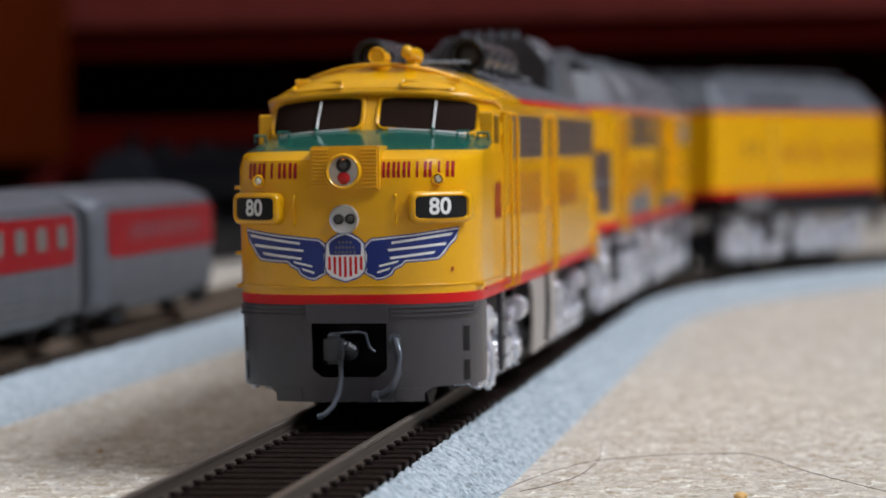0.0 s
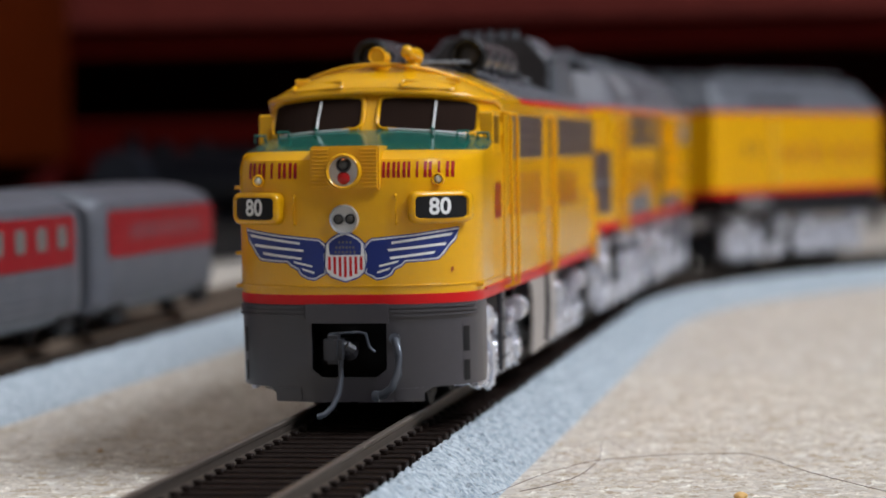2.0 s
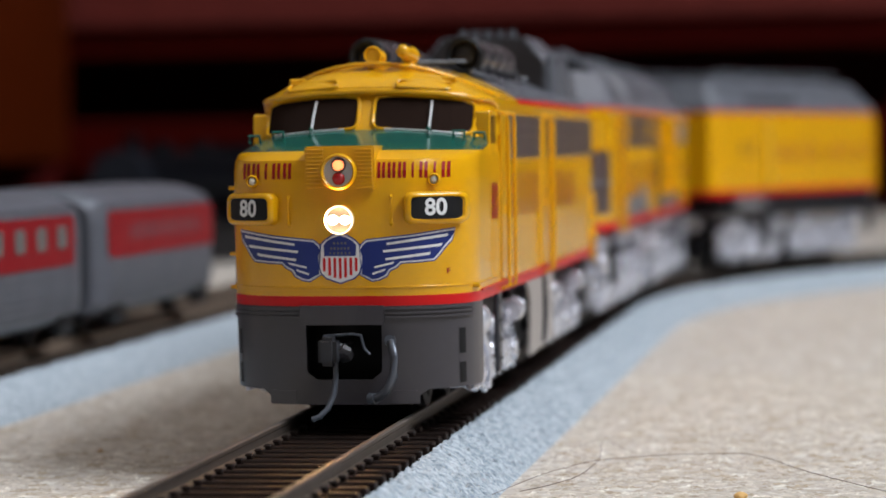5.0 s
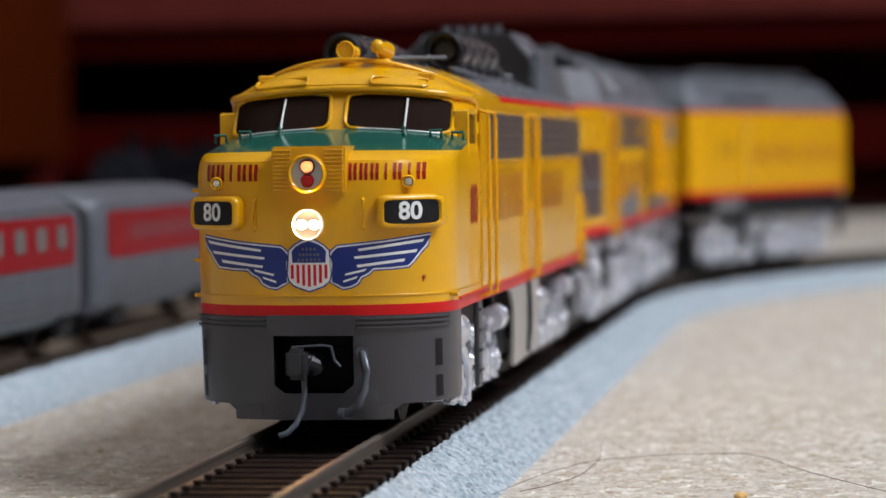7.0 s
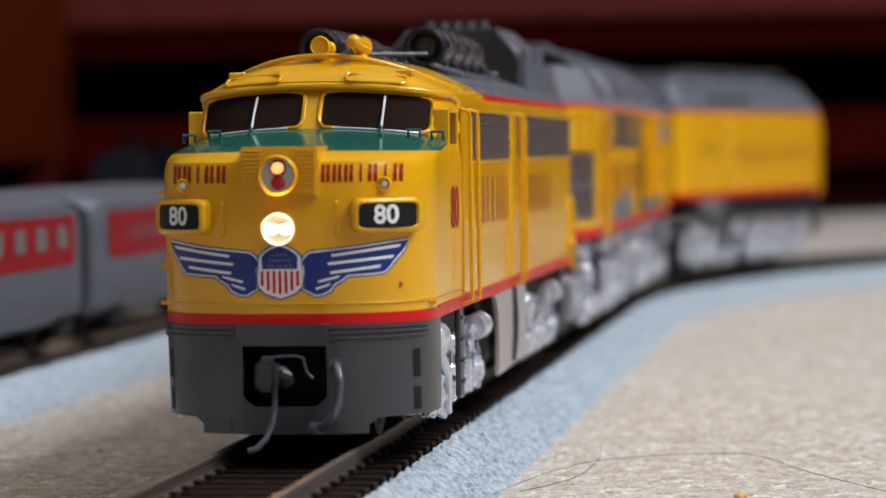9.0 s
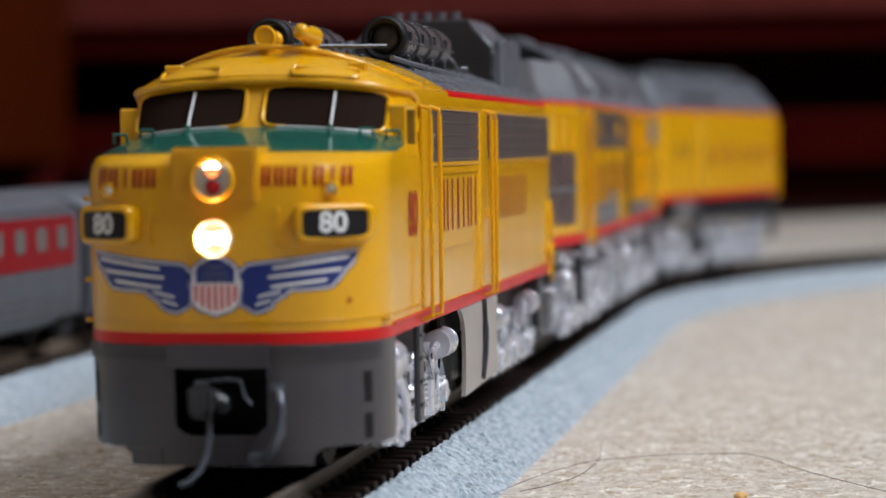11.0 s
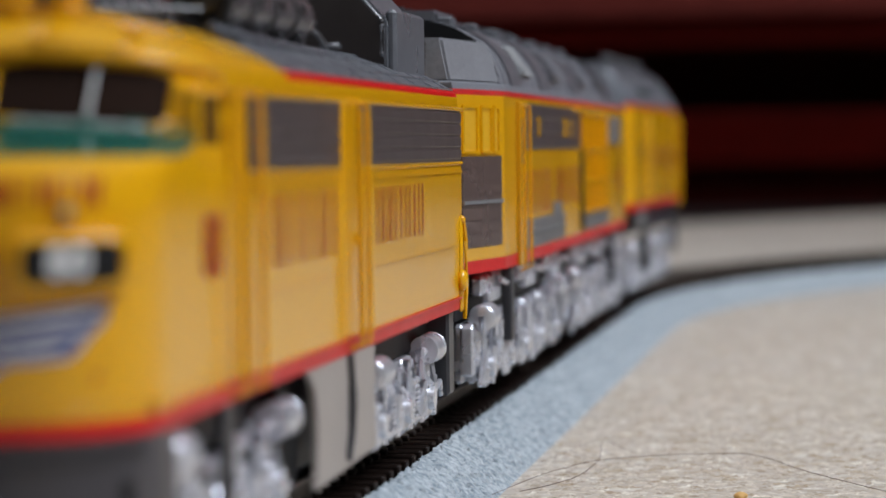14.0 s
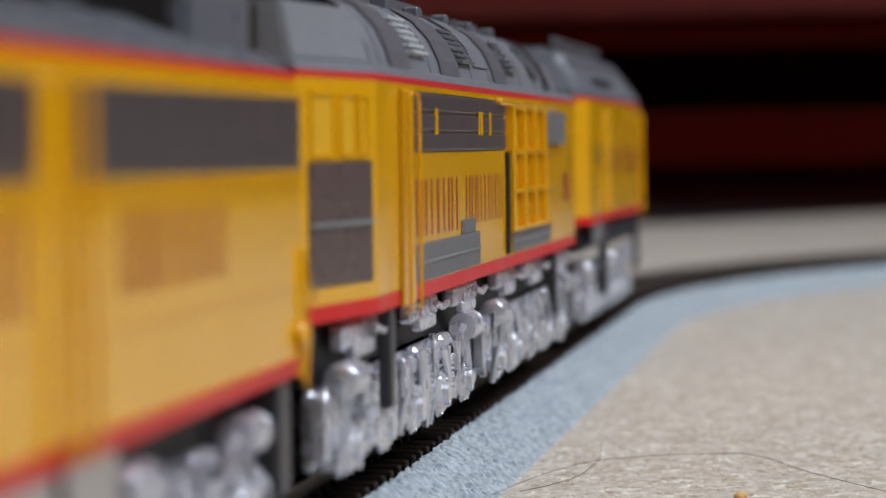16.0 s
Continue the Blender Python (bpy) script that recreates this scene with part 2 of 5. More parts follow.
RUST = mat("dull_brown_rail", (0.17, 0.125, 0.09), 0.5, metal=0.2, grain=0.3, scale=400)
TIE_OLD = mat("faded_brown_plastic", (0.06, 0.042, 0.03), 0.55, spec=0.3, grain=0.3, scale=400)
main_track = lay_track(0, -500, ARC_END, "brown plastic sleeper track with weathered rails on roadbed")
second_track = lay_track(SECOND, -400, SECOND_END, "second brown sleeper track with weathered rails", metals=[RUST, RUST])
bm = tie_bmesh()
bmesh.ops.scale(bm, vec=(MM, MM, MM), verts=bm.verts[:])
tie_mesh = bpy.data.meshes.new("tie")
bm.to_mesh(tie_mesh)
bm.free()
tie_mesh.materials.append(TIE)
TIE_STEP = 5.6


def lay_ties():
    """Sleepers: single ones along the near stretch, the rest joined."""
    rnd = random.Random(5)
    a = 60.0
    while a < 1180:
        x, y, h = track_point(a)
        o = new("tie", tie_mesh)
        o.parent = main_track
        o.matrix_basis = pose(x * MM, y * MM, rnd.uniform(-0.05, 0.02) * MM, 0, 0, -math.degrees(h) + rnd.uniform(-0.5, 0.5))
        a += TIE_STEP
    for off, owner, spans in ((0, main_track, ((-490, 55), (1186, ARC_END))), (SECOND, second_track, ((-300, SECOND_END),))):
        verts, faces = [], []
        for a0, a1 in spans:
            a = a0
            while a < a1:
                x, y, h = track_point(a, off)
                c, s = math.cos(-h), math.sin(-h)
                b = len(verts)
                for dz in (TIE_TOP - 2, TIE_TOP):
                    for dx, dy in ((-14.2, -1.3), (14.2, -1.3), (14.2, 1.3), (-14.2, 1.3)):
                        verts.append((x + dx * c - dy * s, y + dx * s + dy * c, dz))
                faces += [(b + 4, b + 5, b + 6, b + 7), (b, b + 1, b + 5, b + 4), (b + 1, b + 2, b + 6, b + 5), (b + 2, b + 3, b + 7, b + 6), (b + 3, b, b + 4, b + 7)]
                a += TIE_STEP
        tagged(add_mesh("sleeper_bed", verts, faces, TIE if off == 0 else TIE_OLD, owner), "", "", "", "stuff")


# ---------------------------------------------------------------- the cab unit's shape
# Local axes of every car: x across, y back from its front, z above the rails.
def table(rows, v):
    for (a, p), (b, q) in zip(rows, rows[1:]):
        if v <= b:
            return p + (q - p) * (v - a) / (b - a) if v > a else p
    return rows[-1][1]


FRONT = [(2, -1.2), (16.5, -1.7), (30, -2.0), (36, -1.8), (37.6, -1.2), (38.5, 0.6), (38.8, 2.6), (39.6, 9.5), (40.5, 18.0), (45.8, 21.4), (46.1, 21.4), (46.2, 20.9), (47.0, 20.5), (48.0, 21.5), (49.2, 24.0), (50.2, 29.0), (50.9, 36.0), (51.2, 46.0)]
WIDE = [(2, 18.2), (16.5, 18.4), (36, 18.5), (38.8, 18.3), (40.5, 18.1), (45.8, 18.0), (46.6, 17.9), (47.0, 17.3), (48.0, 15.2), (49.2, 12.0), (50.2, 8.5), (50.9, 4.5), (51.2, 0.4)]
CROWN = [(38.6, 0), (40.5, 1.5), (51.2, 1.5)]
BOW = 14.0
A_LONG = 170.0


def front_at(x, z):
    w = table(WIDE, z)
    k = min(1.0, abs(x) / w)
    e = min(1.0, max(0.0, (z - 38.8) / 1.7))
    return table(FRONT, z) + (BOW - 2.0 * e) * (1 - math.sqrt(max(0.0, 1 - k ** (3 + 2 * e))))


def on_front(x, z, out=0.0):
    """The place on the cab unit's front at x and height z, out mm proud of it."""
    e = 0.05
    d = (front_at(x + e, z) - front_at(x - e, z)) / (2 * e)
    d = max(-4, min(4, d))
    n = math.hypot(d, 1)
    return Vector((x + out * d / n, front_at(x, z) - out / n, z + table(CROWN, z) * (1 - (x / 18.5) ** 2)))


def patch(bm, x0, x1, z0, z1, out, deep=0.0, nx=8, nz=2, mi=0):
    """A curved plate that follows the front: a sheet, or a slab where deep is given."""
    rows = [[bm.verts.new(on_front(x0 + (x1 - x0) * i / nx, z0 + (z1 - z0) * j / nz, out)) for i in range(nx + 1)] for j in range(nz + 1)]
    fs = [bm.faces.new((rows[j][i], rows[j][i + 1], rows[j + 1][i + 1], rows[j + 1][i])) for j in range(nz) for i in range(nx)]
    if deep:
        back = [[bm.verts.new(on_front(x0 + (x1 - x0) * i / nx, z0 + (z1 - z0) * j / nz, out - deep)) for i in range(nx + 1)] for j in range(nz + 1)]
        ring = [(0, i) for i in range(nx + 1)] + [(j, nx) for j in range(1, nz + 1)] + [(nz, i) for i in range(nx - 1, -1, -1)] + [(j, 0) for j in range(nz - 1, 0, -1)]
        for a, b in zip(ring, ring[1:] + ring[:1]):
            fs.append(bm.faces.new((rows[a[0]][a[1]], rows[b[0]][b[1]], back[b[0]][b[1]], back[a[0]][a[1]])))
    for f in fs:
        f.material_index = mi


def decal(bm, poly, out, mirror=False, step=1.0, mi=0, place=on_front):
    """A flat-painted shape given by its outline in x and z, laid on the front."""
    tmp = bmesh.new()
    vs = [tmp.verts.new(((-x if mirror else x), 0, z)) for x, z in poly]
    tmp.faces.new(vs)
    bmesh.ops.triangulate(tmp, faces=tmp.faces[:])
    xs = [v.co.x for v in tmp.verts]
    x = math.floor(min(xs)) + step
    while x < max(xs):
        bmesh.ops.bisect_plane(tmp, geom=tmp.verts[:] + tmp.edges[:] + tmp.faces[:], plane_co=(x, 0, 0), plane_no=(1, 0, 0))
        x += step
    if place is on_front:
        z = math.floor(min(v.co.z for v in tmp.verts)) + 0.5
        while z < max(v.co.z for v in tmp.verts):
            bmesh.ops.bisect_plane(tmp, geom=tmp.verts[:] + tmp.edges[:] + tmp.faces[:], plane_co=(0, 0, z), plane_no=(0, 0, 1))
            z += 0.5
    new_v = {v: bm.verts.new(place(v.co.x, v.co.z, out)) for v in tmp.verts}
    for f in tmp.faces:
        bm.faces.new([new_v[v] for v in f.verts]).material_index = mi
    tmp.free()


def rounded(x0, x1, z0, z1, r, n=4):
    pts = []
    for cx, cz, a0 in ((x1 - r, z1 - r, 0), (x0 + r, z1 - r, 90), (x0 + r, z0 + r, 180), (x1 - r, z0 + r, 270)):
        pts += [(cx + r * math.cos(radians(a0 + 90 * i / n)), cz + r * math.sin(radians(a0 + 90 * i / n))) for i in range(n + 1)]
    return pts


def grow(poly, d):
    cx, cz = sum(p[0] for p in poly) / len(poly), sum(p[1] for p in poly) / len(poly)
    out = []
    for i, p in enumerate(poly):
        a, b = Vector(poly[i - 1]), Vector(poly[(i + 1) % len(poly)])
        t = (b - a).normalized()
        n = Vector((t.y, -t.x))
        if n.dot(Vector((p[0] - cx, p[1] - cz))) < 0 and len(poly) > 14:
            n = -n
        out.append((p[0] + n.x * d, p[1] + n.y * d))
    return out


def cab_body(parent):
    zs = [16.5, 17.95, 22, 26, 30, 34, 36, 37, 37.6, 38.1, 38.5, 38.8, 39.2, 39.6, 40.05, 40.5, 41.5, 43, 44.6, 45.6, 45.8, 46.1, 46.2, 46.6, 47.0, 47.5, 48.0, 48.6, 49.2, 49.7, 50.2, 50.6, 50.9, 51.2]
    n = 40
    backs = [38, 48, 60, 66, 100, 135, A_LONG]
    verts, rings = [], []
    for z in zs:
        w = table(WIDE, z)
        row = []
        for i in range(-n, n + 1):
            a = i / n * math.pi / 2
            x = w * math.copysign(abs(math.sin(a)) ** (2 / 3), a) if i else 0.0
            row.append((x, front_at(x, z)))
        y1 = row[-1][1]
        ys = [y1 + max(0.0, b - y1) for b in backs]
        row = [(-w, y) for y in reversed(ys)] + row + [(w, y) for y in ys]
        rings.append([len(verts) + k for k in range(len(row))])
        verts += [(x, y, z + table(CROWN, z) * (1 - (x / 18.5) ** 2)) for x, y in row]
    faces, idx = [], []
    for j in range(len(zs) - 1):
        zc = (zs[j] + zs[j + 1]) / 2
        for i in range(len(rings[0]) - 1):
            f = (rings[j][i], rings[j][i + 1], rings[j + 1][i + 1], rings[j + 1][i])
            yc = sum(verts[k][1] for k in f) / 4
            m = 0
            if zc < 17.95:
                m = 1
            elif 38.8 < zc < 40.5 and yc < 25:
                m = 2
            elif yc > 61 and zc > 47.0:
                m = 3
            elif yc > 61 and zc > 46.1:
                m = 1
            faces.append(f)
            idx.append(m)
    faces.append([r[0] for r in rings] + [r[-1] for r in reversed(rings)])
    idx.append(0)
    faces.append(rings[-1])
    idx.append(3)
    faces.append(rings[0][::-1])
    idx.append(1)
    ob = add_mesh("body", verts, faces, [YELLOW, RED, GREEN, ROOF], parent, "yellow painted shell with red sill stripe and grey roof", idx, smooth=True)
    ob.data.set_sharp_from_angle(angle=radians(32))
    return ob


GLYPHS = {5: "HHIHH", 7: "HHHIHIH"}


def blocks(bm, count, start, end, z0, z1, place, out=0.04, thick=0.21):
    """A line of plain upright marks in the place of lettering."""
    pitch = (end - start) / count
    for i in range(count):
        a, b = start + pitch * (i + 0.12), start + pitch * (i + 0.86)
        t = (b - a) * thick
        if GLYPHS.get(count, "H" * count)[i] == "I":
            shapes = [(a + (b - a) * 0.38, a + (b - a) * 0.66, z0, z1)]
        else:
            shapes = [(a, a + t, z0, z1), (b - t, b, z0, z1)]
        for q in shapes:
            decal(bm, [(q[0], q[2]), (q[1], q[2]), (q[1], q[3]), (q[0], q[3])], out, place=place)


def text_mesh(text, size):
    """Flat mesh of a short text, in mm, centred, in x and y."""
    cu = bpy.data.curves.new("text", "FONT")
    cu.body, cu.size, cu.align_x, cu.align_y, cu.offset = text, size, "CENTER", "CENTER", 0.025 * size
    ob = new("text", cu)
    me = bpy.data.meshes.new_from_object(ob.evaluated_get(bpy.context.evaluated_depsgraph_get()))
    bpy.data.objects.remove(ob)
    return me


def number_80(name, place, size, material, parent):
    """The road number, laid where place(x, y) puts each corner."""
    me = text_mesh("80", size)
    for v in me.vertices:
        v.co = Vector(place(v.co.x, v.co.y)) * MM
    me.materials.append(material)
    ob = new(name, me)
    ob.parent = parent
    return ob


def ring_mesh(bm, c, r0, r1, depth, n=24, mi=0):
    """A short tube round the y axis: inner r0, outer r1, from c forwards by depth."""
    loops = []
    for r, y in ((r0, 0), (r0, -depth), ((r0 + r1) / 2, -depth - 0.2), (r1, -depth + 0.1), (r1, 0)):
        loops.append([bm.verts.new((c[0] + r * math.cos(2 * math.pi * k / n), c[1] + y, c[2] + r * math.sin(2 * math.pi * k / n))) for k in range(n)])
    for a, b in zip(loops, loops[1:]):
        for k in range(n):
            bm.faces.new((a[k], a[(k + 1) % n], b[(k + 1) % n], b[k])).material_index = mi


def disc(bm, c, r, n=20, mi=0, dish=0.0):
    rim = [bm.verts.new((c[0] + r * math.cos(2 * math.pi * k / n), c[1], c[2] + r * math.sin(2 * math.pi * k / n))) for k in range(n)]
    mid = bm.verts.new((c[0], c[1] + dish, c[2]))
    for k in range(n):
        bm.faces.new((rim[k], rim[(k + 1) % n], mid)).material_index = mi


# ---------------------------------------------------------------- running gear
def wheelset(y, r, parent, spin):
    bm = bmesh.new()
    for s in (-1, 1):
        x = s * 7.9
        rod(bm, (x - s * 0.9, 0, 0), (x + s * 1.1, 0, 0), r, 28)
        rod(bm, (x - s * 1.3, 0, 0), (x - s * 0.9, 0, 0), r + 0.7, 28)
        for k in range(6):
            a = k * math.pi / 3
            rod(bm, (x + s * 1.1, 0.62 * r * math.cos(a), 0.62 * r * math.sin(a)), (x + s * 1.25, 0.62 * r * math.cos(a), 0.62 * r * math.sin(a)), 0.12 * r, 6)
    rod(bm, (-12.6, 0, 0), (12.6, 0, 0), 0.9, 10)
    o = part("wheelset", bm, STEEL, parent, "dark steel wheel pair", smooth=40)
    o.location = (0, y * MM, r * MM)
    spin.append((o, y, r))
    return o


def truck(parent, y0, y1, axles, r, spin, side=15.6, top=13.5, seed=1, name="truck"):
    """A bogie: silver side frames with journal boxes, springs, hangers and brake cylinders."""
    rnd = random.Random(seed)
    t = new(name)
    t.parent = parent
    ys = [y0 + (y1 - y0) * (i + 0.5) / axles for i in range(axles)]
    pitch = (y1 - y0) / axles
    for s in (-1, 1):
        bm = bmesh.new()
        x0, x1 = sorted((s * (side - 2.0), s * side))
        box(bm, x0, x1, y0 + 1, y1 - 1, top - 5.2, top - 3.0, 0.4)
        box(bm, x0, x1, y0 + 2, y1 - 2, top - 9.0, top - 7.8, 0.3)
        for y in ys:
            box(bm, x0, x1, y - 3.4, y + 3.4, top - 9.6, top - 4.4, 0.6)
        for a, b in zip(ys, ys[1:]):
            m = (a + b) / 2
            box(bm, x0, x1, m - pitch * 0.2, m + pitch * 0.2, top - 6.4, top - 1.8, 0.6)
            wire(bm, [(s * side, m - pitch * 0.33, top - 8.8), (s * (side + 0.5), m, top - 10.4), (s * side, m + pitch * 0.33, top - 8.8)], 0.5)
        for y in (y0 + 1.5, y1 - 1.5):
            box(bm, x0, x1, y - 1.0, y + 1.0, top - 10.0, top - 2.6, 0.35)
        if axles > 3 or side > 16:
            xa, xb = sorted((s * (side - 3.2), s * (side - 1.8)))
            box(bm, xa, xb, y0 + 2, y1 - 2, top - 11.2, top - 2.4, 0.4)
            for k in range(int((y1 - y0) / 6)):
                ya = y0 + 3 + k * 6
                box(bm, *sorted((s * (side - 1.9), s * (side - 0.4))), ya, ya + rnd.uniform(1.2, 3.2), top - rnd.uniform(9, 12), top - rnd.uniform(2, 5), 0.3)
        part("side_frame", bm, SILVER, t, "silver cast side frame", smooth=35)
        for y in ys:
            bm = bmesh.new()
            box(bm, *sorted((s * (side - 0.3), s * (side + 1.1))), y - 2.9, y + 2.9, r - 3.0, r + 3.0, 0.8)
            rod(bm, (s * (side + 0.9), y, r), (s * (side + 1.9), y, r), 1.7, 16, 1.5)
            for q in (-1, 1):
                rod(bm, (s * (side + 0.9), y + q * 1.7, r + 1.7), (s * (side + 1.4), y + q * 1.7, r + 1.7), 0.3, 6)
            part("journal_box", bm, SILVER, t, smooth=35)
        for m in [(a + b) / 2 for a, b in zip(ys, ys[1:])]:
            for q in (-1, 1):
                bm = bmesh.new()
                wire(bm, [(s * (side + 0.1) + 0.8 * math.cos(k * 0.785), m + q * 1.5 + 0.8 * math.sin(k * 0.785), top - 9.4 + k * 0.092) for k in range(41)], 0.27, 5)
                part("spring", bm, SILVER, t, "silver coil spring", smooth=35)
            bm = bmesh.new()
            box(bm, *sorted((s * side, s * (side + 0.9))), m - 4.6, m + 4.6, top - 5.6, top - 4.6, 0.25)
            box(bm, *sorted((s * side, s * (side + 0.9))), m - 4.2, m + 4.2, top - 10.4, top - 9.4, 0.25)
            for q in (-4.3, 4.3):
                rod(bm, (s * (side + 0.6), m + q, top - 10.8), (s * (side + 0.6), m + q, top - 3.2), 0.5, 8)
            part("hanger", bm, SILVER, t, smooth=35)
        for y in (y0 + pitch * 0.26, y1 - pitch * 0.2):
            bm = bmesh.new()
            d = 1 if y < (y0 + y1) / 2 else -1
            rod(bm, (s * (side + 0.6), y, top - 1.6), (s * (side + 0.6), y + d * 7.0, top - 1.6), 2.0, 16, 2.0)
            ball(bm, (s * (side + 0.6), y, top - 1.6), 2.1, 1, 0.35, 1, 14)
            rod(bm, (s * (side + 0.6), y + d * 7, top - 1.6), (s * (side + 0.6), y + d * 10.5, top - 2.4), 0.6, 8)
            wire(bm, [(s * (side + 0.9), y + d * 10.5, top - 2.4), (s * (side + 1.1), y + d * 11.2, top - 5), (s * (side + 0.9), y + d * 10.6, top - 9.4)], 0.45)
            part("brake_cylinder", bm, SILVER, t, "rounded silver brake cylinder", smooth=40)
        for y in ys:
            for q in (-1, 1):
                bm = bmesh.new()
                box(bm, *sorted((s * (side - 1.4), s * (side - 0.2))), y + q * (r + 0.9) - 0.5, y + q * (r + 0.9) + 0.5, r - 2.0, r + 2.2, 0.25)
                part("brake_shoe", bm, SILVER, t)
        # levers, pipes and brackets over the frame
        for k in range(int((y1 - y0) / 9)):
            bm = bmesh.new()
            y = y0 + 3 + k * 9 + rnd.uniform(-2, 2)
            xa = s * (side + rnd.uniform(0.5, 1.1))
            zt, zb = top - rnd.uniform(0.5, 4), rnd.uniform(2.8, 4.4)
            wire(bm, [(xa, y, zt), (xa + s * 0.5, y + rnd.uniform(-1, 1), (zt + zb) / 2), (xa, y + rnd.uniform(-2.4, 2.4), zb)], rnd.uniform(0.35, 0.6))
            y += rnd.uniform(2, 4)
            box(bm, *sorted((xa, xa - s * 1.2)), y, y + rnd.uniform(1, 2.6), zb + 1.5, zb + rnd.uniform(3, 5.5), 0.25)
            wire(bm, [(xa, y - 2, zb + 2.5), (xa + s * 0.4, y + 1.5, zb + rnd.uniform(2, 5)), (xa, y + 4.5, zb + 2)], 0.4)
            part("brake_lever", bm, SILVER, t, smooth=35)
    bm = bmesh.new()
    box(bm, -side + 3, side - 3, y0 + 3, y1 - 3, top - 6, top - 3.5, 0.3)
    part("bolster", bm, DARK, t)
    for y in ys:
        wheelset(y, r, t, spin)
    return t

# ---------------------------------------------------------------- the cab unit
SPIN = []                      # wheelsets, with their place and radius
LAMPS = []                     # the turning lamp barrels


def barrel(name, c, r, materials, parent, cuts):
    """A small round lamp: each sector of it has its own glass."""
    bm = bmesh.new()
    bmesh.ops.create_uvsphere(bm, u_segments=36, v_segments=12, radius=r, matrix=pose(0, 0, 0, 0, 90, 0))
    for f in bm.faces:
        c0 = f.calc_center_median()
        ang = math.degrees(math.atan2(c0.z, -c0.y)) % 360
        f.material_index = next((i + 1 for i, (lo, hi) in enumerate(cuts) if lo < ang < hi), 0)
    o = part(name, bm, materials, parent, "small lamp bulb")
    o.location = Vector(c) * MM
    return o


def side_at(y, z, out):
    return Vector((18.5 + out, y, z))


def side_at_left(y, z, out):
    return Vector((-18.5 - out, y, z))


def handrail(bm, x, y, z0, z1, stand=0.9, r=0.28):
    s = 1 if x > 0 else -1
    wire(bm, [(x, y, z0), (x + s * stand, y, z0 + 0.5), (x + s * stand, y, z0 + 1.5), (x + s * stand, y, (z0 + z1) / 2), (x + s * stand, y, z1 - 1.5), (x + s * stand, y, z1 - 0.5), (x, y, z1)], r)


def emblem(parent):
    wing = [(3.2, 25.3), (3.9, 25.9), (5.5, 26.05), (10, 26.5), (15.9, 27.35), (15.4, 25.9), (14.6, 24.95), (13.9, 23.9), (13.2, 23.1), (11, 22.9), (8.7, 22.8), (8.1, 22.2), (7.1, 21.7), (6.6, 20.9), (5.6, 20.4), (4.6, 20.25), (3.8, 20.7), (3.0, 21.1), (3.2, 23.4), (2.8, 24.6)]
    for mir in (False, True):
        bm, bm2, bm3 = bmesh.new(), bmesh.new(), bmesh.new()
        decal(bm, grow(wing, 0.28), 0.03, mir)
        decal(bm2, grow(wing, 0.1), 0.06, mir)
        decal(bm3, grow(wing, -0.12), 0.09, mir)
        for a, za, b, zb, t in ((6.8, 25.25, 14.9, 26.35, 0.42), (6.3, 24.2, 14.1, 24.95, 0.42), (6.6, 23.05, 12.6, 23.75, 0.42), (5.0, 21.95, 7.6, 22.55, 0.34), (4.7, 21.0, 6.4, 21.55, 0.34)):
            decal(bm2, [(a, za), (b, zb), (b + 0.2, zb + t), (a - 0.1, za + t * 0.8)], 0.12, mir)
        part("emblem_edge", bm, BLUE, parent)
        part("emblem_outline", bm2, WHITE, parent)
        part("emblem_wing", bm3, BLUE, parent, "blue wing emblem with white bars")
    half = [(0, 27.0), (1.0, 26.7), (2.0, 26.1), (2.75, 25.4), (2.45, 24.4), (2.75, 23.4), (3.0, 22.2), (2.75, 21.3), (2.0, 20.6), (1.0, 20.25), (0, 19.9)]
    shield = half[::-1] + [(-x, z) for x, z in half[1:-1]]
    bm = bmesh.new()
    decal(bm, grow(shield, 0.2), 0.13)
    part("shield_edge", bm, BLUE, parent)
    bm = bmesh.new()
    decal(bm, shield, 0.16)
    part("shield_face", bm, WHITE, parent)
    bm = bmesh.new()
    top = [(0, 26.7), (1.0, 26.4), (1.9, 25.9), (2.4, 25.3), (2.2, 24.4), (2.3, 23.75)]
    decal(bm, top[::-1] + [(-x, z) for x, z in top[1:]], 0.19)
    part("shield_top", bm, BLUE, parent)
    bm = bmesh.new()
    for i in range(7):
        x = -2.34 + i * 0.78
        low = 20.5 + 0.28 * (abs(x) / 1.2) ** 2
        decal(bm, [(x - 0.2, low), (x + 0.2, low), (x + 0.2, 23.5), (x - 0.2, 23.5)], 0.19)
    part("shield_stripes", bm, RED, parent)
    bm = bmesh.new()
    for z, w in ((25.6, 1.1), (24.85, 1.5), (24.15, 1.7)):
        k = int(w * 2 / 0.5)
        for i in range(k):
            x = -w + (i + 0.5) * 2 * w / k
            decal(bm, [(x - 0.15, z - 0.17), (x + 0.15, z - 0.17), (x + 0.15, z + 0.17), (x - 0.15, z + 0.17)], 0.22)
    part("shield_bars", bm, MESH, parent)


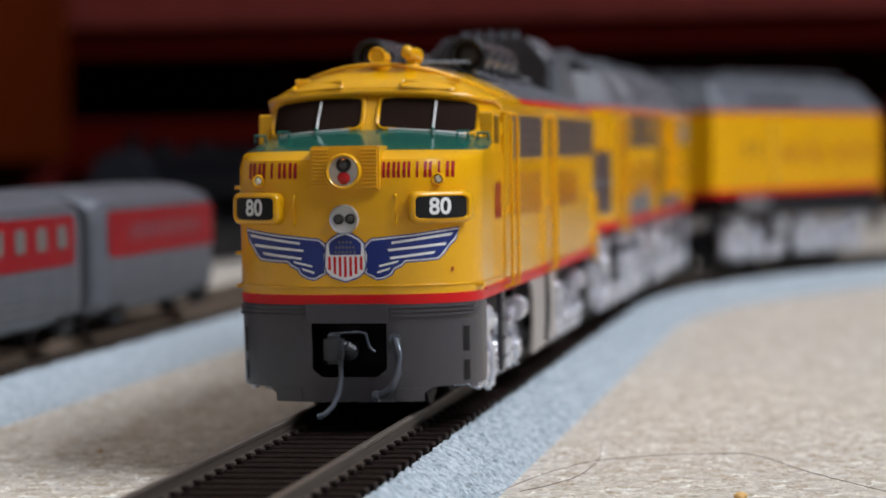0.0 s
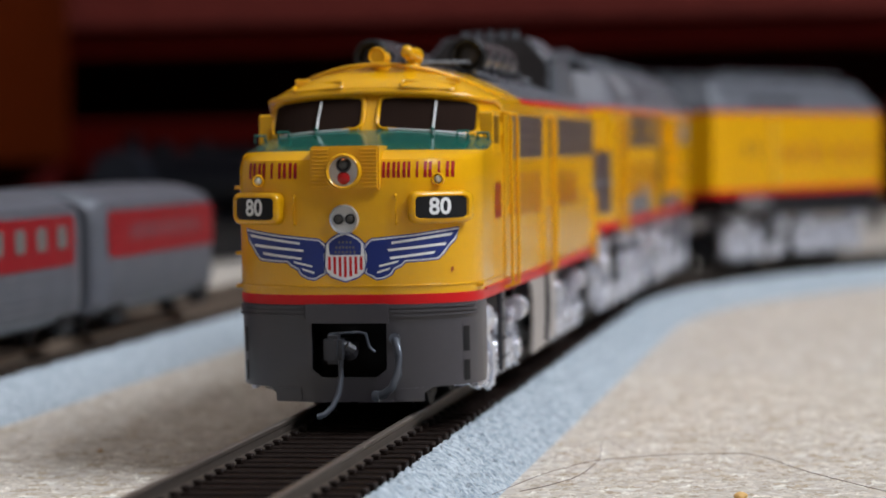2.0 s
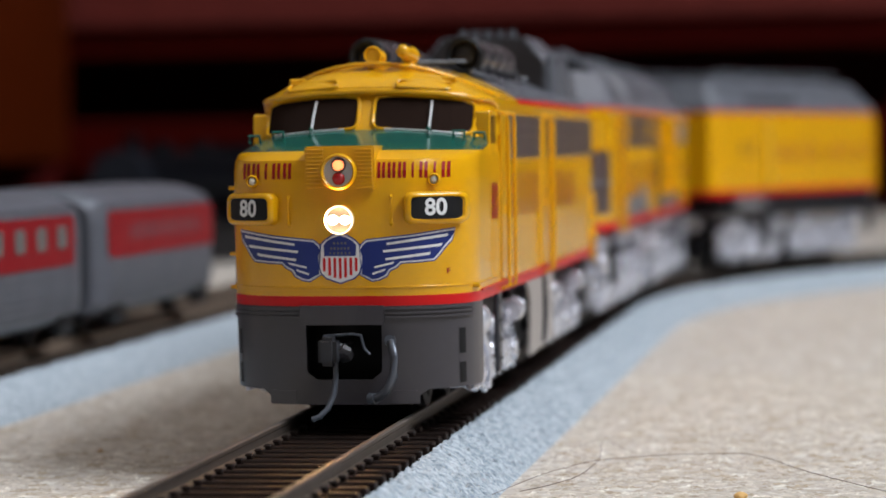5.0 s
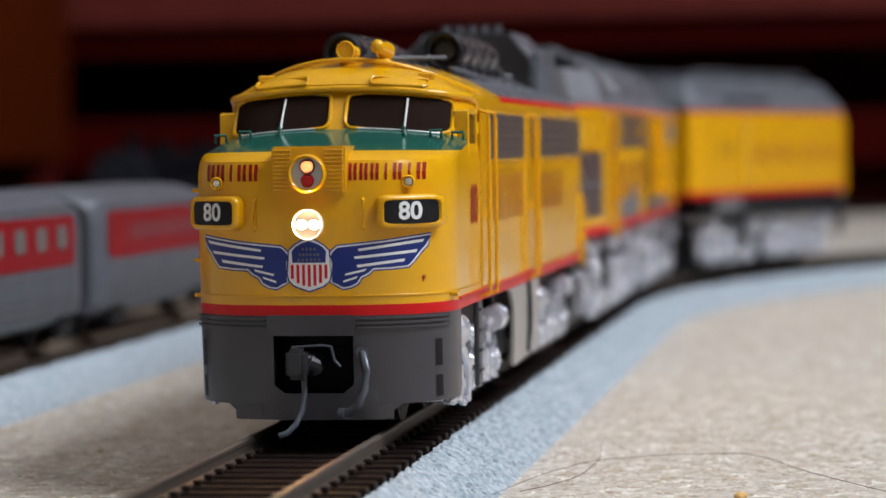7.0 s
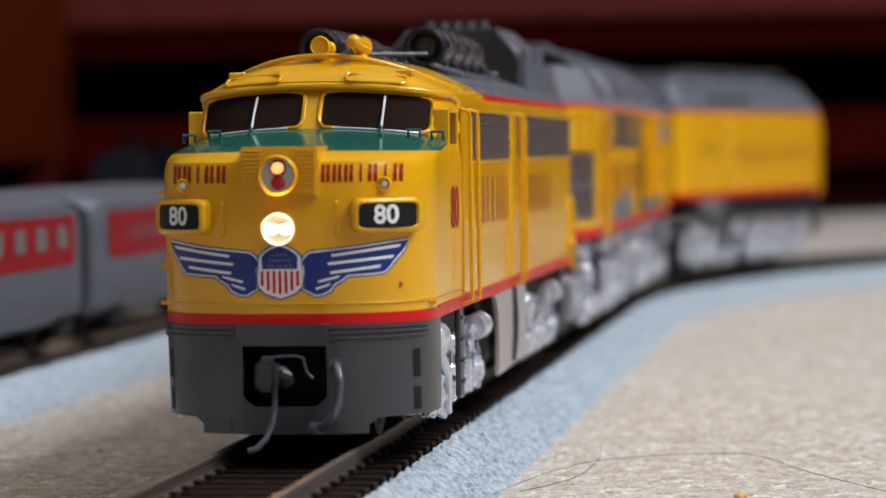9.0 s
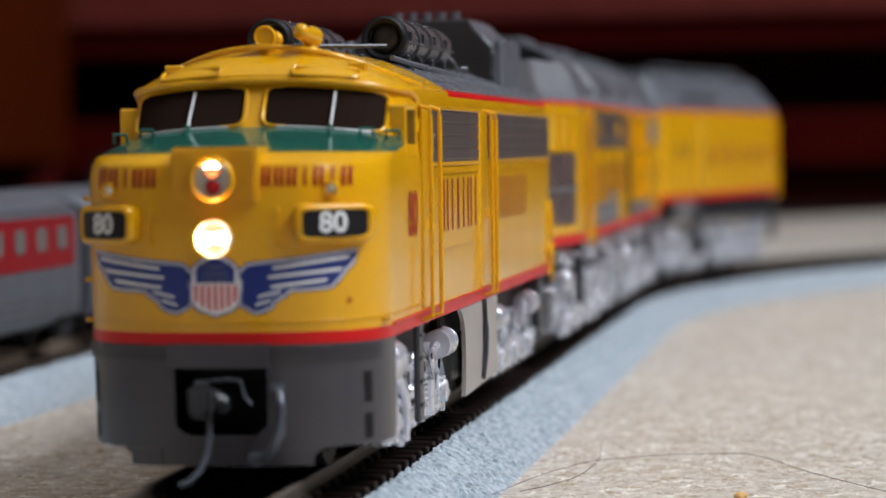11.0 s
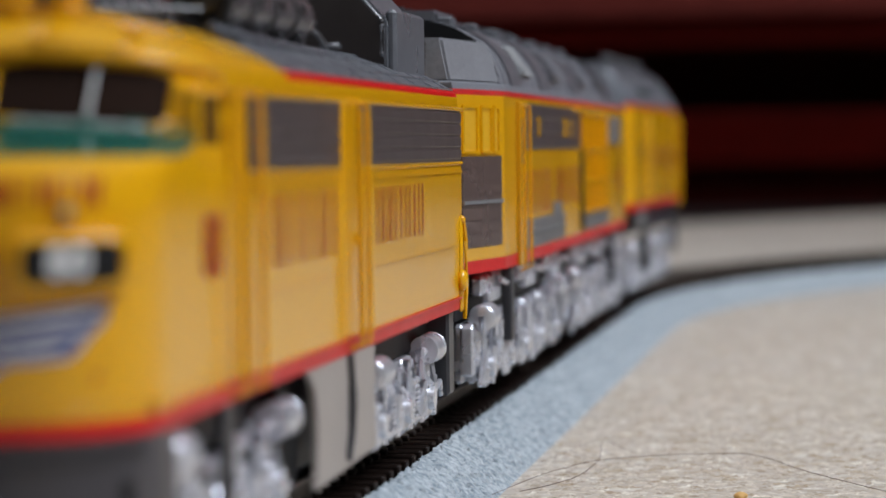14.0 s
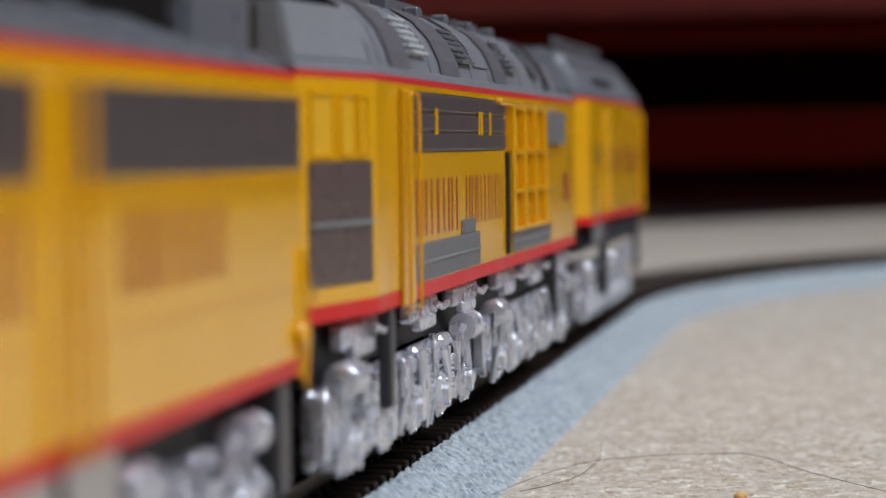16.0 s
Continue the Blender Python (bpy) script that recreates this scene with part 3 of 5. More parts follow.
def build_cab_unit():
    a = thing("cab_locomotive", "yellow model diesel cab unit with grey pilot and blue wing emblem", "locomotive", "train")
    cab_body(a)
    # windscreen
    for s in (-1, 1):
        pane = rounded(min(s * 1.25, s * 15.8), max(s * 1.25, s * 15.8), 40.75, 45.55, 1.0)
        bm = bmesh.new()
        decal(bm, pane, 0.05)
        part("window_pane", bm, PANE, a, "dark smoked windscreen pane")
        bm = bmesh.new()
        wire(bm, [on_front(x, z, 0.12) for x, z in grow(pane, 0.1) + [grow(pane, 0.1)[0]]], 0.33)
        part("window_frame", bm, YELLOW, a, smooth=60)
        bm = bmesh.new()
        wire(bm, [on_front(x, z, 0.12) for x, z in ((min(s * 1.6, s * 14.6) + 13.0 * k / 8, 40.62) for k in range(9))], 0.16)
        part("window_sill", bm, SILL, a, "thin bright sill strip")
        bm = bmesh.new()
        x = 9.9 if s > 0 else -8.0
        wire(bm, [on_front(x - 0.1, 41.0, 0.5), on_front(x - 0.05, 42.8, 0.45), on_front(x + (0.0 if s > 0 else 0.15), 45.2, 0.4)], 0.18)
        part("wiper", bm, WHITE, a, "white wiper blade")
        bm = bmesh.new()
        wire(bm, [on_front(x + 0.5, 40.1, 0.5), on_front(x + 0.1, 40.6, 0.9), on_front(x - 0.3, 41.1, 0.6)], 0.28)
        part("wiper_arm", bm, GREEN, a)
        # cowl steps on the green deck
        for gx in (14.2, 16.6) if s > 0 else (-16.8, -12.4):
            bm = bmesh.new()
            p = on_front(gx, 40.2, 0.8)
            wire(bm, [p + Vector((-0.8, 0, -0.2)), p + Vector((-0.8, -0.4, 0.9)), p + Vector((0.8, -0.4, 0.9)), p + Vector((0.8, 0, -0.2))], 0.26)
            part("step", bm, GREEN, a, "green moulded step")
        # sun visors and vents on the brow
        bm = bmesh.new()
        loop = rounded(min(s * 4.6, s * 12.4), max(s * 4.6, s * 12.4), 47.15, 48.15, 0.45)
        wire(bm, [on_front(x, z, 0.4) for x, z in loop + loop[:1]], 0.26)
        part("visor_rim", bm, YELLOW, a)
        bm = bmesh.new()
        p = on_front(s * 11.6, 48.6, 0.3)
        box(bm, p.x - 1.2, p.x + 1.2, p.y - 0.4, p.y + 0.8, p.z - 0.4, p.z + 0.55, 0.2)
        part("lift_ring", bm, YELLOW, a)
        # number board
        bm = bmesh.new()
        x0, x1 = sorted((s * 9.2, s * 16.8))
        rings = []
        for inset, out in ((0.0, -2.0), (0.0, 1.2), (0.12, 1.55), (0.38, 1.8), (0.7, 1.8), (0.82, 1.45)):
            loop = rounded(x0 + inset, x1 - inset, 28.2 + inset, 32.9 - inset, 1.15 - inset * 0.7, 5)
            rings.append([bm.verts.new(on_front(x, z, out)) for x, z in loop])
        for p, q in zip(rings, rings[1:]):
            for k in range(len(p)):
                bm.faces.new((p[k], p[(k + 1) % len(p)], q[(k + 1) % len(q)], q[k]))
        nb = part("number_board", bm, YELLOW, a, "rounded yellow number board housing", smooth=50)
        bm = bmesh.new()
        decal(bm, rounded(min(s * 9.95, s * 16.05), max(s * 9.95, s * 16.05), 28.95, 32.15, 0.5), 1.5)
        part("board_face", bm, BLACK, nb, "black number panel")
        cx = s * 12.95
        number_80("number", lambda tx, ty, cx=cx: on_front(cx + tx * 0.78, 30.58 + ty, 1.58), 3.35, WHITE, nb)
        # class lamp
        bm = bmesh.new()
        p = on_front(s * 13.4, 34.6, 0.0)
        ring_mesh(bm, (p.x, p.y, p.z), 0.62, 0.95, 0.7, 16)
        cl = part("class_lamp", bm, YELLOW, a, smooth=50)
        bm = bmesh.new()
        ball(bm, (p.x, p.y - 0.3, p.z), 0.62)
        part("lens", bm, GLASS, cl, "clear lamp lens", smooth=60)
        # grab irons
        bm = bmesh.new()
        wire(bm, [on_front(s * 7.5, 28.2, 0.0), on_front(s * 7.5, 28.4, 0.5), on_front(s * 7.5, 32.2, 0.5), on_front(s * 7.5, 32.4, 0.0)], 0.22)
        part("grab_iron", bm, YELLOW, a)
        bm = bmesh.new()
        for z in ((18.9, 23.8, 33.6) if s < 0 else (18.9,)):
            p = on_front(s * 18.0, z, 0.2)
            box(bm, p.x - 0.5, p.x + 0.7, p.y - 0.8, p.y + 0.8, p.z - 0.3, p.z + 0.3, 0.15)
        part("lift_lug", bm, YELLOW, a)
        # horns
        bm = bmesh.new()
        hx, hz = s * 2.5 + 2.4, 53.5
        fy = 26.0 if s < 0 else 31.0
        rod(bm, (hx, fy, hz), (hx, 57.0 - fy - 1.2 * s, hz + (0.5 if s > 0 else -0.1)), 1.4, 18, 0.7)
        ring_mesh(bm, (hx, fy + 0.3, hz), 1.1, 1.45, 0.35, 18)
        ball(bm, (hx, 57.0 - fy - 1.2 * s, hz + (0.5 if s > 0 else -0.1)), 1.05)
        rod(bm, (hx, 29.4, hz), (hx, 30.0, 51.3), 0.7, 10)
        box(bm, hx - 1.2, hx + 1.2, 28.0, 31.0, 51.3, 52.3, 0.3)
        part("horn", bm, YELLOW, a, "yellow roof horn", smooth=45)
    # raised brow over the windscreen, running down into the corner posts
    bm = bmesh.new()
    line = [on_front(17.6 * math.sin(radians(90 * k / 16)), 46.35, 0.1) for k in range(-16, 17)]
    ends = [[Vector((q * 18.05, front_at(q * 17.9, 45.8) + dy, 46.3 - dz)) for dy, dz in ((0.5, 0.5), (0.9, 1.6), (0.6, 3.6), (0.2, 5.2))] for q in (-1, 1)]
    wire(bm, ends[0][::-1] + line + ends[1], 0.55, 10)
    part("brow", bm, YELLOW, a, "rounded yellow brow over the windscreen", smooth=60)
    bm = bmesh.new()
    wire(bm, [Vector((-18.5, 40, 19.2))] + [on_front(18.3 * math.sin(radians(90 * k / 20)), 19.2, 0.05) for k in range(-20, 21)] + [Vector((18.5, 40, 19.2))], 0.17)
    part("nose_bead", bm, YELLOW, a, smooth=60)
    # nose door louvre box with the oscillating lamp
    bm = bmesh.new()
    box(bm, -4.9, 5.3, -2.7, 8.0, 33.1, 39.6, 0.25, seg=2)
    lb = part("lamp_box", bm, YELLOW, a, "yellow louvred lamp box")
    for k in range(11):
        z = 33.5 + k * 0.54
        bm = bmesh.new()
        for q in (-1, 1):
            x0, x1 = sorted((q * 2.3 + 0.2, q * 4.85 + 0.2))
            box(bm, x0, x1, -2.95, -2.6, z, z + 0.27, 0.06)
        part("louvre", bm, YELLOW, lb)
    c = (0.15, -2.7, 35.9)
    bm = bmesh.new()
    ring_mesh(bm, c, 2.15, 2.65, 0.9, 28)
    part("lamp_rim", bm, YELLOW, lb, smooth=50)
    bm = bmesh.new()
    disc(bm, (c[0], c[1] - 0.25, c[2]), 2.15, 24)
    part("reflector", bm, REFLECT, lb, "silver lamp face")
    bm = bmesh.new()
    ball(bm, (c[0], c[1] - 0.3, c[2] - 0.98), 0.95, 1, 0.6, 1, 16)
    part("red_lens", bm, REDGLASS, lb, "red lamp lens", smooth=60)
    bm = bmesh.new()
    ring_mesh(bm, (c[0], c[1] - 0.28, c[2] + 0.95), 0.85, 1.1, 0.35, 20)
    part("bulb_socket", bm, DARK, lb, smooth=50)
    LAMPS.append(("upper", barrel("bulb", (c[0], c[1] + 0.02, c[2] + 0.95), 0.92, [UNLIT, DIM, FLASH], lb, ((65, 175), (200, 280))), c))
    # twin headlight
    c = (0.0, front_at(0, 29) - 0.1, 28.95)
    bm = bmesh.new()
    ring_mesh(bm, (c[0], c[1] + 1.2, c[2]), 1.92, 2.15, 1.8, 28)
    hl = part("headlight", bm, SILVER, a, "round twin headlight with silver rim", smooth=50)
    bm = bmesh.new()
    disc(bm, (0, c[1] - 0.18, c[2]), 1.92, 24)
    part("reflector", bm, REFLECT, hl, "pale headlight reflector")
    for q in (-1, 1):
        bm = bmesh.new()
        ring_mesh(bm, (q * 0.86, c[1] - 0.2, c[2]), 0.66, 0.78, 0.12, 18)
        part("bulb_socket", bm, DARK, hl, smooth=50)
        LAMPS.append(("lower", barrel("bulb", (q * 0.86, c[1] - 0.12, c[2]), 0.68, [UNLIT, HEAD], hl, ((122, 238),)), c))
    emblem(a)
    # front lettering as plain marks, and the side
    bm = bmesh.new()
    blocks(bm, 5, -15.4, -6.9, 34.9, 37.2, on_front, 0.07, 0.38)
    part("lettering", bm, LETTER, a)
    bm = bmesh.new()
    blocks(bm, 7, 5.4, 15.6, 34.9, 37.2, on_front, 0.07, 0.38)
    part("lettering", bm, LETTER, a)
    for place, s in ((side_at, 1), (side_at_left, -1)):
        bm = bmesh.new()
        blocks(bm, 5, 46, 82, 27.8, 34.9, place)
        part("lettering", bm, LETTER, a)
        bm = bmesh.new()
        blocks(bm, 7, 104, 138, 28.0, 34.6, place)
        part("lettering", bm, LETTER, a)
        number_80("number", lambda tx, ty, s=s: (s * 18.56, 26.8 + s * tx * 0.9, 30.6 + ty * 1.0), 7.8, LETTER, a)
        # grilles
        for y0, y1 in ((41, 83.5), (94, 169.4)):
            bm = bmesh.new()
            box(bm, *sorted((s * 18.3, s * 18.53)), y0, y1, 37.2, 44.2)
            g = part("grille", bm, GRILLE, a, "brown-grey side grille")
            for k in range(4):
                z = 37.5 + k * 1.68
                bm = bmesh.new()
                box(bm, *sorted((s * 18.45, s * 18.72)), y0 + 0.4, y1 - 0.4, z, z + 1.45, 0.15)
                part("grille_slat", bm, GRILLE, g)
            bm = bmesh.new()
            box(bm, *sorted((s * 18.4, s * 18.85)), y0 - 0.8, y1 + 0.8, 44.2, 44.7, 0.15)
            box(bm, *sorted((s * 18.4, s * 18.75)), y0 - 0.8, y1 + 0.8, 36.7, 37.2, 0.15)
            part("grille_rim", bm, YELLOW, a)
        # cab window, doors, rails, belt line
        bm = bmesh.new()
        box(bm, *sorted((s * 16.0, s * 18.2)), 23.4, 31.4, 38.4, 44.2, 0.2)
        part("side_window", bm, PANE_S, a, "brown tinted cab side window")
        bm = bmesh.new()
        for y in (23.6, 31.4):
            box(bm, *sorted((s * 16.2, s * 18.4)), y - 0.4, y + 0.4, 38.2, 44.5, 0.15)
        for z in (38.2, 44.3):
            box(bm, *sorted((s * 16.2, s * 18.4)), 23.6, 31.4, z - 0.35, z + 0.35, 0.15)
        part("side_window_frame", bm, YELLOW, a)
        for y0, y1 in ((33.5, 40.0), (84.6, 92.6)):
            bm = bmesh.new()
            box(bm, *sorted((s * 18.2, s * 18.62)), y0, y1, 18.4, 44.6, 0.15)
            dr = part("door", bm, YELLOW, a, "yellow side door")
            bm = bmesh.new()
            box(bm, *sorted((s * 18.4, s * 19.0)), y1 - 1.6, y1 - 1.0, 28.5, 30.0, 0.15)
            part("door_handle", bm, YELLOW, dr)
            for y in ((y0 - 0.2, y1 + 0.6) if y0 < 50 else (88.6, 93.2)):
                bm = bmesh.new()
                handrail(bm, s * 18.5, y, 17.0, 44.6, 1.3, 0.32)
                part("handrail", bm, YELLOW, a, "thin yellow handrail")
        bm = bmesh.new()
        for y0, y1 in ((40.6, 84), (93.2, 169.6)):
            box(bm, *sorted((s * 18.45, s * 18.7)), y0, y1, 35.6, 35.9)
            box(bm, *sorted((s * 18.45, s * 18.62)), y0, y1, 25.4, 25.6)
        for y in (40.6, 93.2):
            box(bm, *sorted((s * 18.45, s * 18.62)), y, y + 0.3, 18.4, 36)
        part("panel_seam", bm, YELLOW, a)
        bm = bmesh.new()
        box(bm, *sorted((s * 18.4, s * 18.75)), 12, A_LONG, 17.9, 18.2)
        part("sill_bead", bm, RED, a)
        # rear corner post with hoses
        bm = bmesh.new()
        box(bm, *sorted((s * 18.2, s * 18.8)), 167.6, 169.8, 16.0, 29.5, 0.3)
        ball(bm, (s * 18.7, 168.4, 29.0), 0.6)
        ball(bm, (s * 18.8, 168.0, 20.5), 1.4, 0.6, 1.2, 1.1)
        wire(bm, [(s * 18.9, 168.6, 29), (s * 19.1, 169.4, 26), (s * 19.1, 169.6, 20), (s * 18.8, 169.4, 15)], 0.32)
        part("corner_fitting", bm, YELLOW, a, smooth=50)
        # skirt over the tanks
        bm = bmesh.new()
        pts = [(66.0, 16.4), (68.2, 15.7), (69.8, 14.6), (70.8, 13.0), (71.3, 11.0), (71.4, 8.6), (71.1, 6.0), (70.4, 3.6), (104, 4.4), (103.6, 6.4), (103.4, 9), (103.6, 13), (104.0, 16.4)]
        f0 = [bm.verts.new((s * 18.2, y, z)) for y, z in pts]
        f1 = [bm.verts.new((s * 17.6, y, z)) for y, z in pts]
        bm.faces.new(f0)
        bm.faces.new(f1[::-1])
        for i in range(len(pts)):
            j = (i + 1) % len(pts)
            bm.faces.new((f0[i], f0[j], f1[j], f1[i]))
        part("skirt", bm, SKIRT, a, "warm grey side skirt")
        bm = bmesh.new()
        box(bm, *sorted((s * 9.0, s * 16.0)), 62.0, 71.0, 4.6, 17.0, 0.4)
        part("equipment_box", bm, BLACK, a, "black box under the body")
        # castings behind the pilot
        bm = bmesh.new()
        rod(bm, (s * 16.4, 16.4, 13.2), (s * 16.4, 21.0, 13.2), 2.3, 18)
        ball(bm, (s * 16.4, 16.4, 13.2), 2.45, 1, 0.7, 1, 16)
        ball(bm, (s * 16.4, 21.0, 13.2), 2.3, 1, 0.5, 1, 16)
        part("air_cylinder", bm, SILVER, a, "rounded silver cylinder", smooth=50)
        bm = bmesh.new()
        box(bm, *sorted((s * 14.6, s * 15.8)), 11.6, 29.0, 7.6, 10.8, 0.5)
        box(bm, *sorted((s * 14.8, s * 16.2)), 12.4, 14.6, 3.4, 10.6, 0.4)
        box(bm, *sorted((s * 14.8, s * 16.4)), 21.4, 24.0, 2.0, 9.0, 0.4)
        wire(bm, [(s * 16.6, 12.6, 11.2), (s * 17.3, 14.0, 7.4), (s * 16.8, 13.4, 4.2)], 0.75)
        wire(bm, [(s * 16.6, 14.6, 11.0), (s * 17.4, 17.4, 7.6), (s * 16.9, 20.4, 3.6)], 0.7)
        wire(bm, [(s * 16.6, 20.4, 10.8), (s * 17.2, 18.4, 6.8), (s * 16.9, 16.0, 4.0)], 0.6)
        wire(bm, [(s * 16.4, 24.0, 11.4), (s * 17.4, 25.4, 8.0), (s * 16.9, 27.4, 2.2)], 0.7)
        wire(bm, [(s * 16.6, 12.0, 3.8), (s * 17.2, 17.0, 3.7), (s * 17.0, 24.0, 2.2), (s * 16.6, 29.0, 3.0)], 0.6)
        ball(bm, (s * 16.6, 17.4, 7.2), 1.6, 0.8, 1, 1, 12)
        ball(bm, (s * 16.6, 23.0, 5.0), 1.3, 0.8, 1, 1, 12)
        part("brake_linkage", bm, SILVER, a, "silver cast brake gear", smooth=40)
        bm = bmesh.new()
        wire(bm, [(s * 18.4, 88, 16.5), (s * 18.6, 88.6, 12), (s * 18.5, 88, 8), (s * 18.3, 86.5, 4.8)], 0.5)
        part("ladder", bm, DARK, a)
        bm = bmesh.new()
        box(bm, *sorted((s * 17.6, s * 18.4)), 30.8, 34.2, 4.0, 19.6, 0.25)
        for z in (6, 9, 12, 15):
            box(bm, *sorted((s * 18.2, s * 18.7)), 31.2, 33.8, z, z + 0.4)
        part("ladder", bm, DARK, a, "dark step ladder")
    # dark underframe
    bm = bmesh.new()
    box(bm, -14.5, 14.5, 6, 168, 12.0, 16.6)
    box(bm, -12, 12, 70, 104, 3, 13, 0.6)
    part("underframe", bm, BLACK, a)
    bm = bmesh.new()
    box(bm, -17.4, 17.4, 163.6, 168.4, 4.6, 16.4, 0.4)
    part("end_plate", bm, DARK, a, "black plate under the rear end")
    # pilot
    bm = bmesh.new()
    xs = [-18.15, -17.6, -16.8, -15.8, -14.4, -13, -12.0, -11.0, -9, -7, -5.3, -3, -1, 1, 3, 5.8, 7, 9, 11.0, 12.0, 13, 14.4, 15.8, 16.8, 17.6, 18.15]
    zs = [2.2, 3.0, 4.3, 5.8, 7.0, 10, 13.9, 16.5]
    grid = {}
    for i, x in enumerate(xs):
        for j, z in enumerate(zs):
            grid[i, j] = bm.verts.new(on_front(x, z, 0.0))
    for i in range(len(xs) - 1):
        m = (xs[i] + xs[i + 1]) / 2
        for j in range(len(zs) - 1):
            k = (zs[j] + zs[j + 1]) / 2
            if (-5.3 < m < 5.8 and 5.8 < k < 13.9) or (abs(m) > 11.0 and k < 4.3):
                continue
            bm.faces.new((grid[i, j], grid[i + 1, j], grid[i + 1, j + 1], grid[i, j + 1]))
    for s in (-1, 1):
        e = 0 if s < 0 else len(xs) - 1
        side = {}
        for j in range(2, len(zs)):
            for q in (10.5, 12.5):
                lean = max(0.0, (5.0 - zs[j]) * 1.2) if q > 11 else 0.0
                cur = bm.verts.new((s * 18.3, q + 1.9 - lean, zs[j]))
                side[j, q] = cur
        for j in range(2, len(zs) - 1):
            bm.faces.new((grid[e, j], side[j, 10.5], side[j + 1, 10.5], grid[e, j + 1]))
            bm.faces.new((side[j, 10.5], side[j, 12.5], side[j + 1, 12.5], side[j + 1, 10.5]))
    loose = [v for v in bm.verts if not v.link_faces]
    bmesh.ops.delete(bm, geom=loose, context="VERTS")
    bmesh.ops.recalc_face_normals(bm, faces=bm.faces[:])
    bmesh.ops.solidify(bm, geom=bm.faces[:], thickness=0.7)
    pl = part("pilot", bm, PILOT, a, "dark grey pilot plate with coupler opening", smooth=30)
    bm = bmesh.new()
    for cx, cz, q in ((-5.3, 5.8, 1), (5.8, 5.8, -1), (-11.0, 4.3, -1), (11.0, 4.3, 1)):
        d = 1 if cz > 5 else -1
        rad = 1.6 if cz > 5 else 1.2
        arc = [(cx + q * rad * (1 - math.sin(radians(k * 15))), cz + d * rad * (1 - math.cos(radians(k * 15)))) for k in range(7)]
        decal(bm, [(cx, cz)] + arc, 0.02)
    part("corner_web", bm, PILOT, pl)
    bm = bmesh.new()
    patch(bm, -5.9, 6.2, 13.8, 16.6, 0.75, 1.2, 8, 2)
    part("anticlimber", bm, PILOT, pl)
    for z in (14.7, 15.35, 16.0):
        for x0, x1 in ((-17.6, -6.1), (6.3, 17.6)):
            bm = bmesh.new()
            patch(bm, x0, x1, z, z + 0.34, 0.35, 0.6, 12, 1)
            part("rib", bm, PILOT, pl)
    bm = bmesh.new()
    box(bm, -6.3, 6.8, 0.6, 9, 4.8, 15, 0.2)
    for f in list(bm.faces):
        if f.normal.y < -0.9:
            bm.faces.remove(f)
    part("pocket", bm, BLACK, pl)
    for s in (-1, 1):
        bm = bmesh.new()
        for z0, z1 in ((9.2, 12.9), (4.9, 7.9)):
            patch(bm, *sorted((s * 16.2, s * 16.9)), z0, z1, 0.06, 0, 3, 1)
        part("step_slot", bm, BLACK, pl)
        bm = bmesh.new()
        patch(bm, *sorted((s * 7.0, s * 11.0)), 2.4, 4.2, 0.12, 0.3, 6, 1)
        part("lower_plate", bm, PILOT, pl)
    # coupler
    cp = new("coupler")
    cp.parent = a
    bm = bmesh.new()
    box(bm, -2.9, -0.2, -5.2, -1.8, 8.0, 12.2, 0.6, seg=2)
    box(bm, -3.4, 0.6, -2.4, 5, 8.6, 11.2, 0.4)
    wire(bm, [(0.4, -2.2, 9.0), (1.4, -4.0, 9.4), (1.5, -5.2, 10.2), (0.7, -5.6, 10.8)], 0.7)
    part("knuckle", bm, DARK, cp, "black knuckle coupler", smooth=40)
    bm = bmesh.new()
    wire(bm, [(-0.6, -3.4, 9.0), (-0.55, -3.7, 6.2), (-0.8, -4.3, 3.8), (-1.5, -5.2, 2.0), (-2.5, -6.0, 0.9), (-3.6, -6.3, 0.55)], 0.42, 8)
    part("trip_pin", bm, HOSE, cp, "curved steel coupler pin", smooth=60)
    bm = bmesh.new()
    wire(bm, [(-2.6, -2.0, 12.2), (1.6, -2.0, 12.5), (2.9, -2.2, 12.3), (3.4, -2.3, 10.4), (4.2, -2.2, 9.6)], 0.22)
    part("release_bar", bm, HOSE, cp, "thin steel release bar")
    bm = bmesh.new()
    wire(bm, [(7.0, -1.4, 11.5), (7.5, -3.0, 11.2), (8.0, -3.8, 9.2), (7.9, -3.9, 6.6), (7.0, -4.0, 4.6), (5.8, -3.8, 3.6), (4.6, -3.3, 3.2)], 0.6, 8)
    rod(bm, (7.0, -1.0, 11.4), (7.2, -2.6, 11.6), 0.85, 8)
    rod(bm, (5.2, -3.6, 3.3), (4.2, -3.2, 3.3), 0.8, 8)
    part("air_hose", bm, HOSE, a, "dark grey air hose", smooth=60)
    # roof: seam, exhaust drums, housing
    bm = bmesh.new()
    for s in (-1, 1):
        wire(bm, [(s * 17.0, 34, 47.3), (s * 17.2, 45, 47.25), (s * 17.2, 58, 47.2)], 0.3)
    prof = []
    for k in range(25):
        x = -17.4 + 34.8 * k / 24
        prof.append((x, 40 - 14 * (1 - (x / 17.4) ** 2) ** 0.5, 47.3 + 4.9 * (1 - (abs(x) / 17.4) ** 2.0)))
    wire(bm, prof, 0.4)
    part("roof_rib", bm, YELLOW, a, smooth=60)
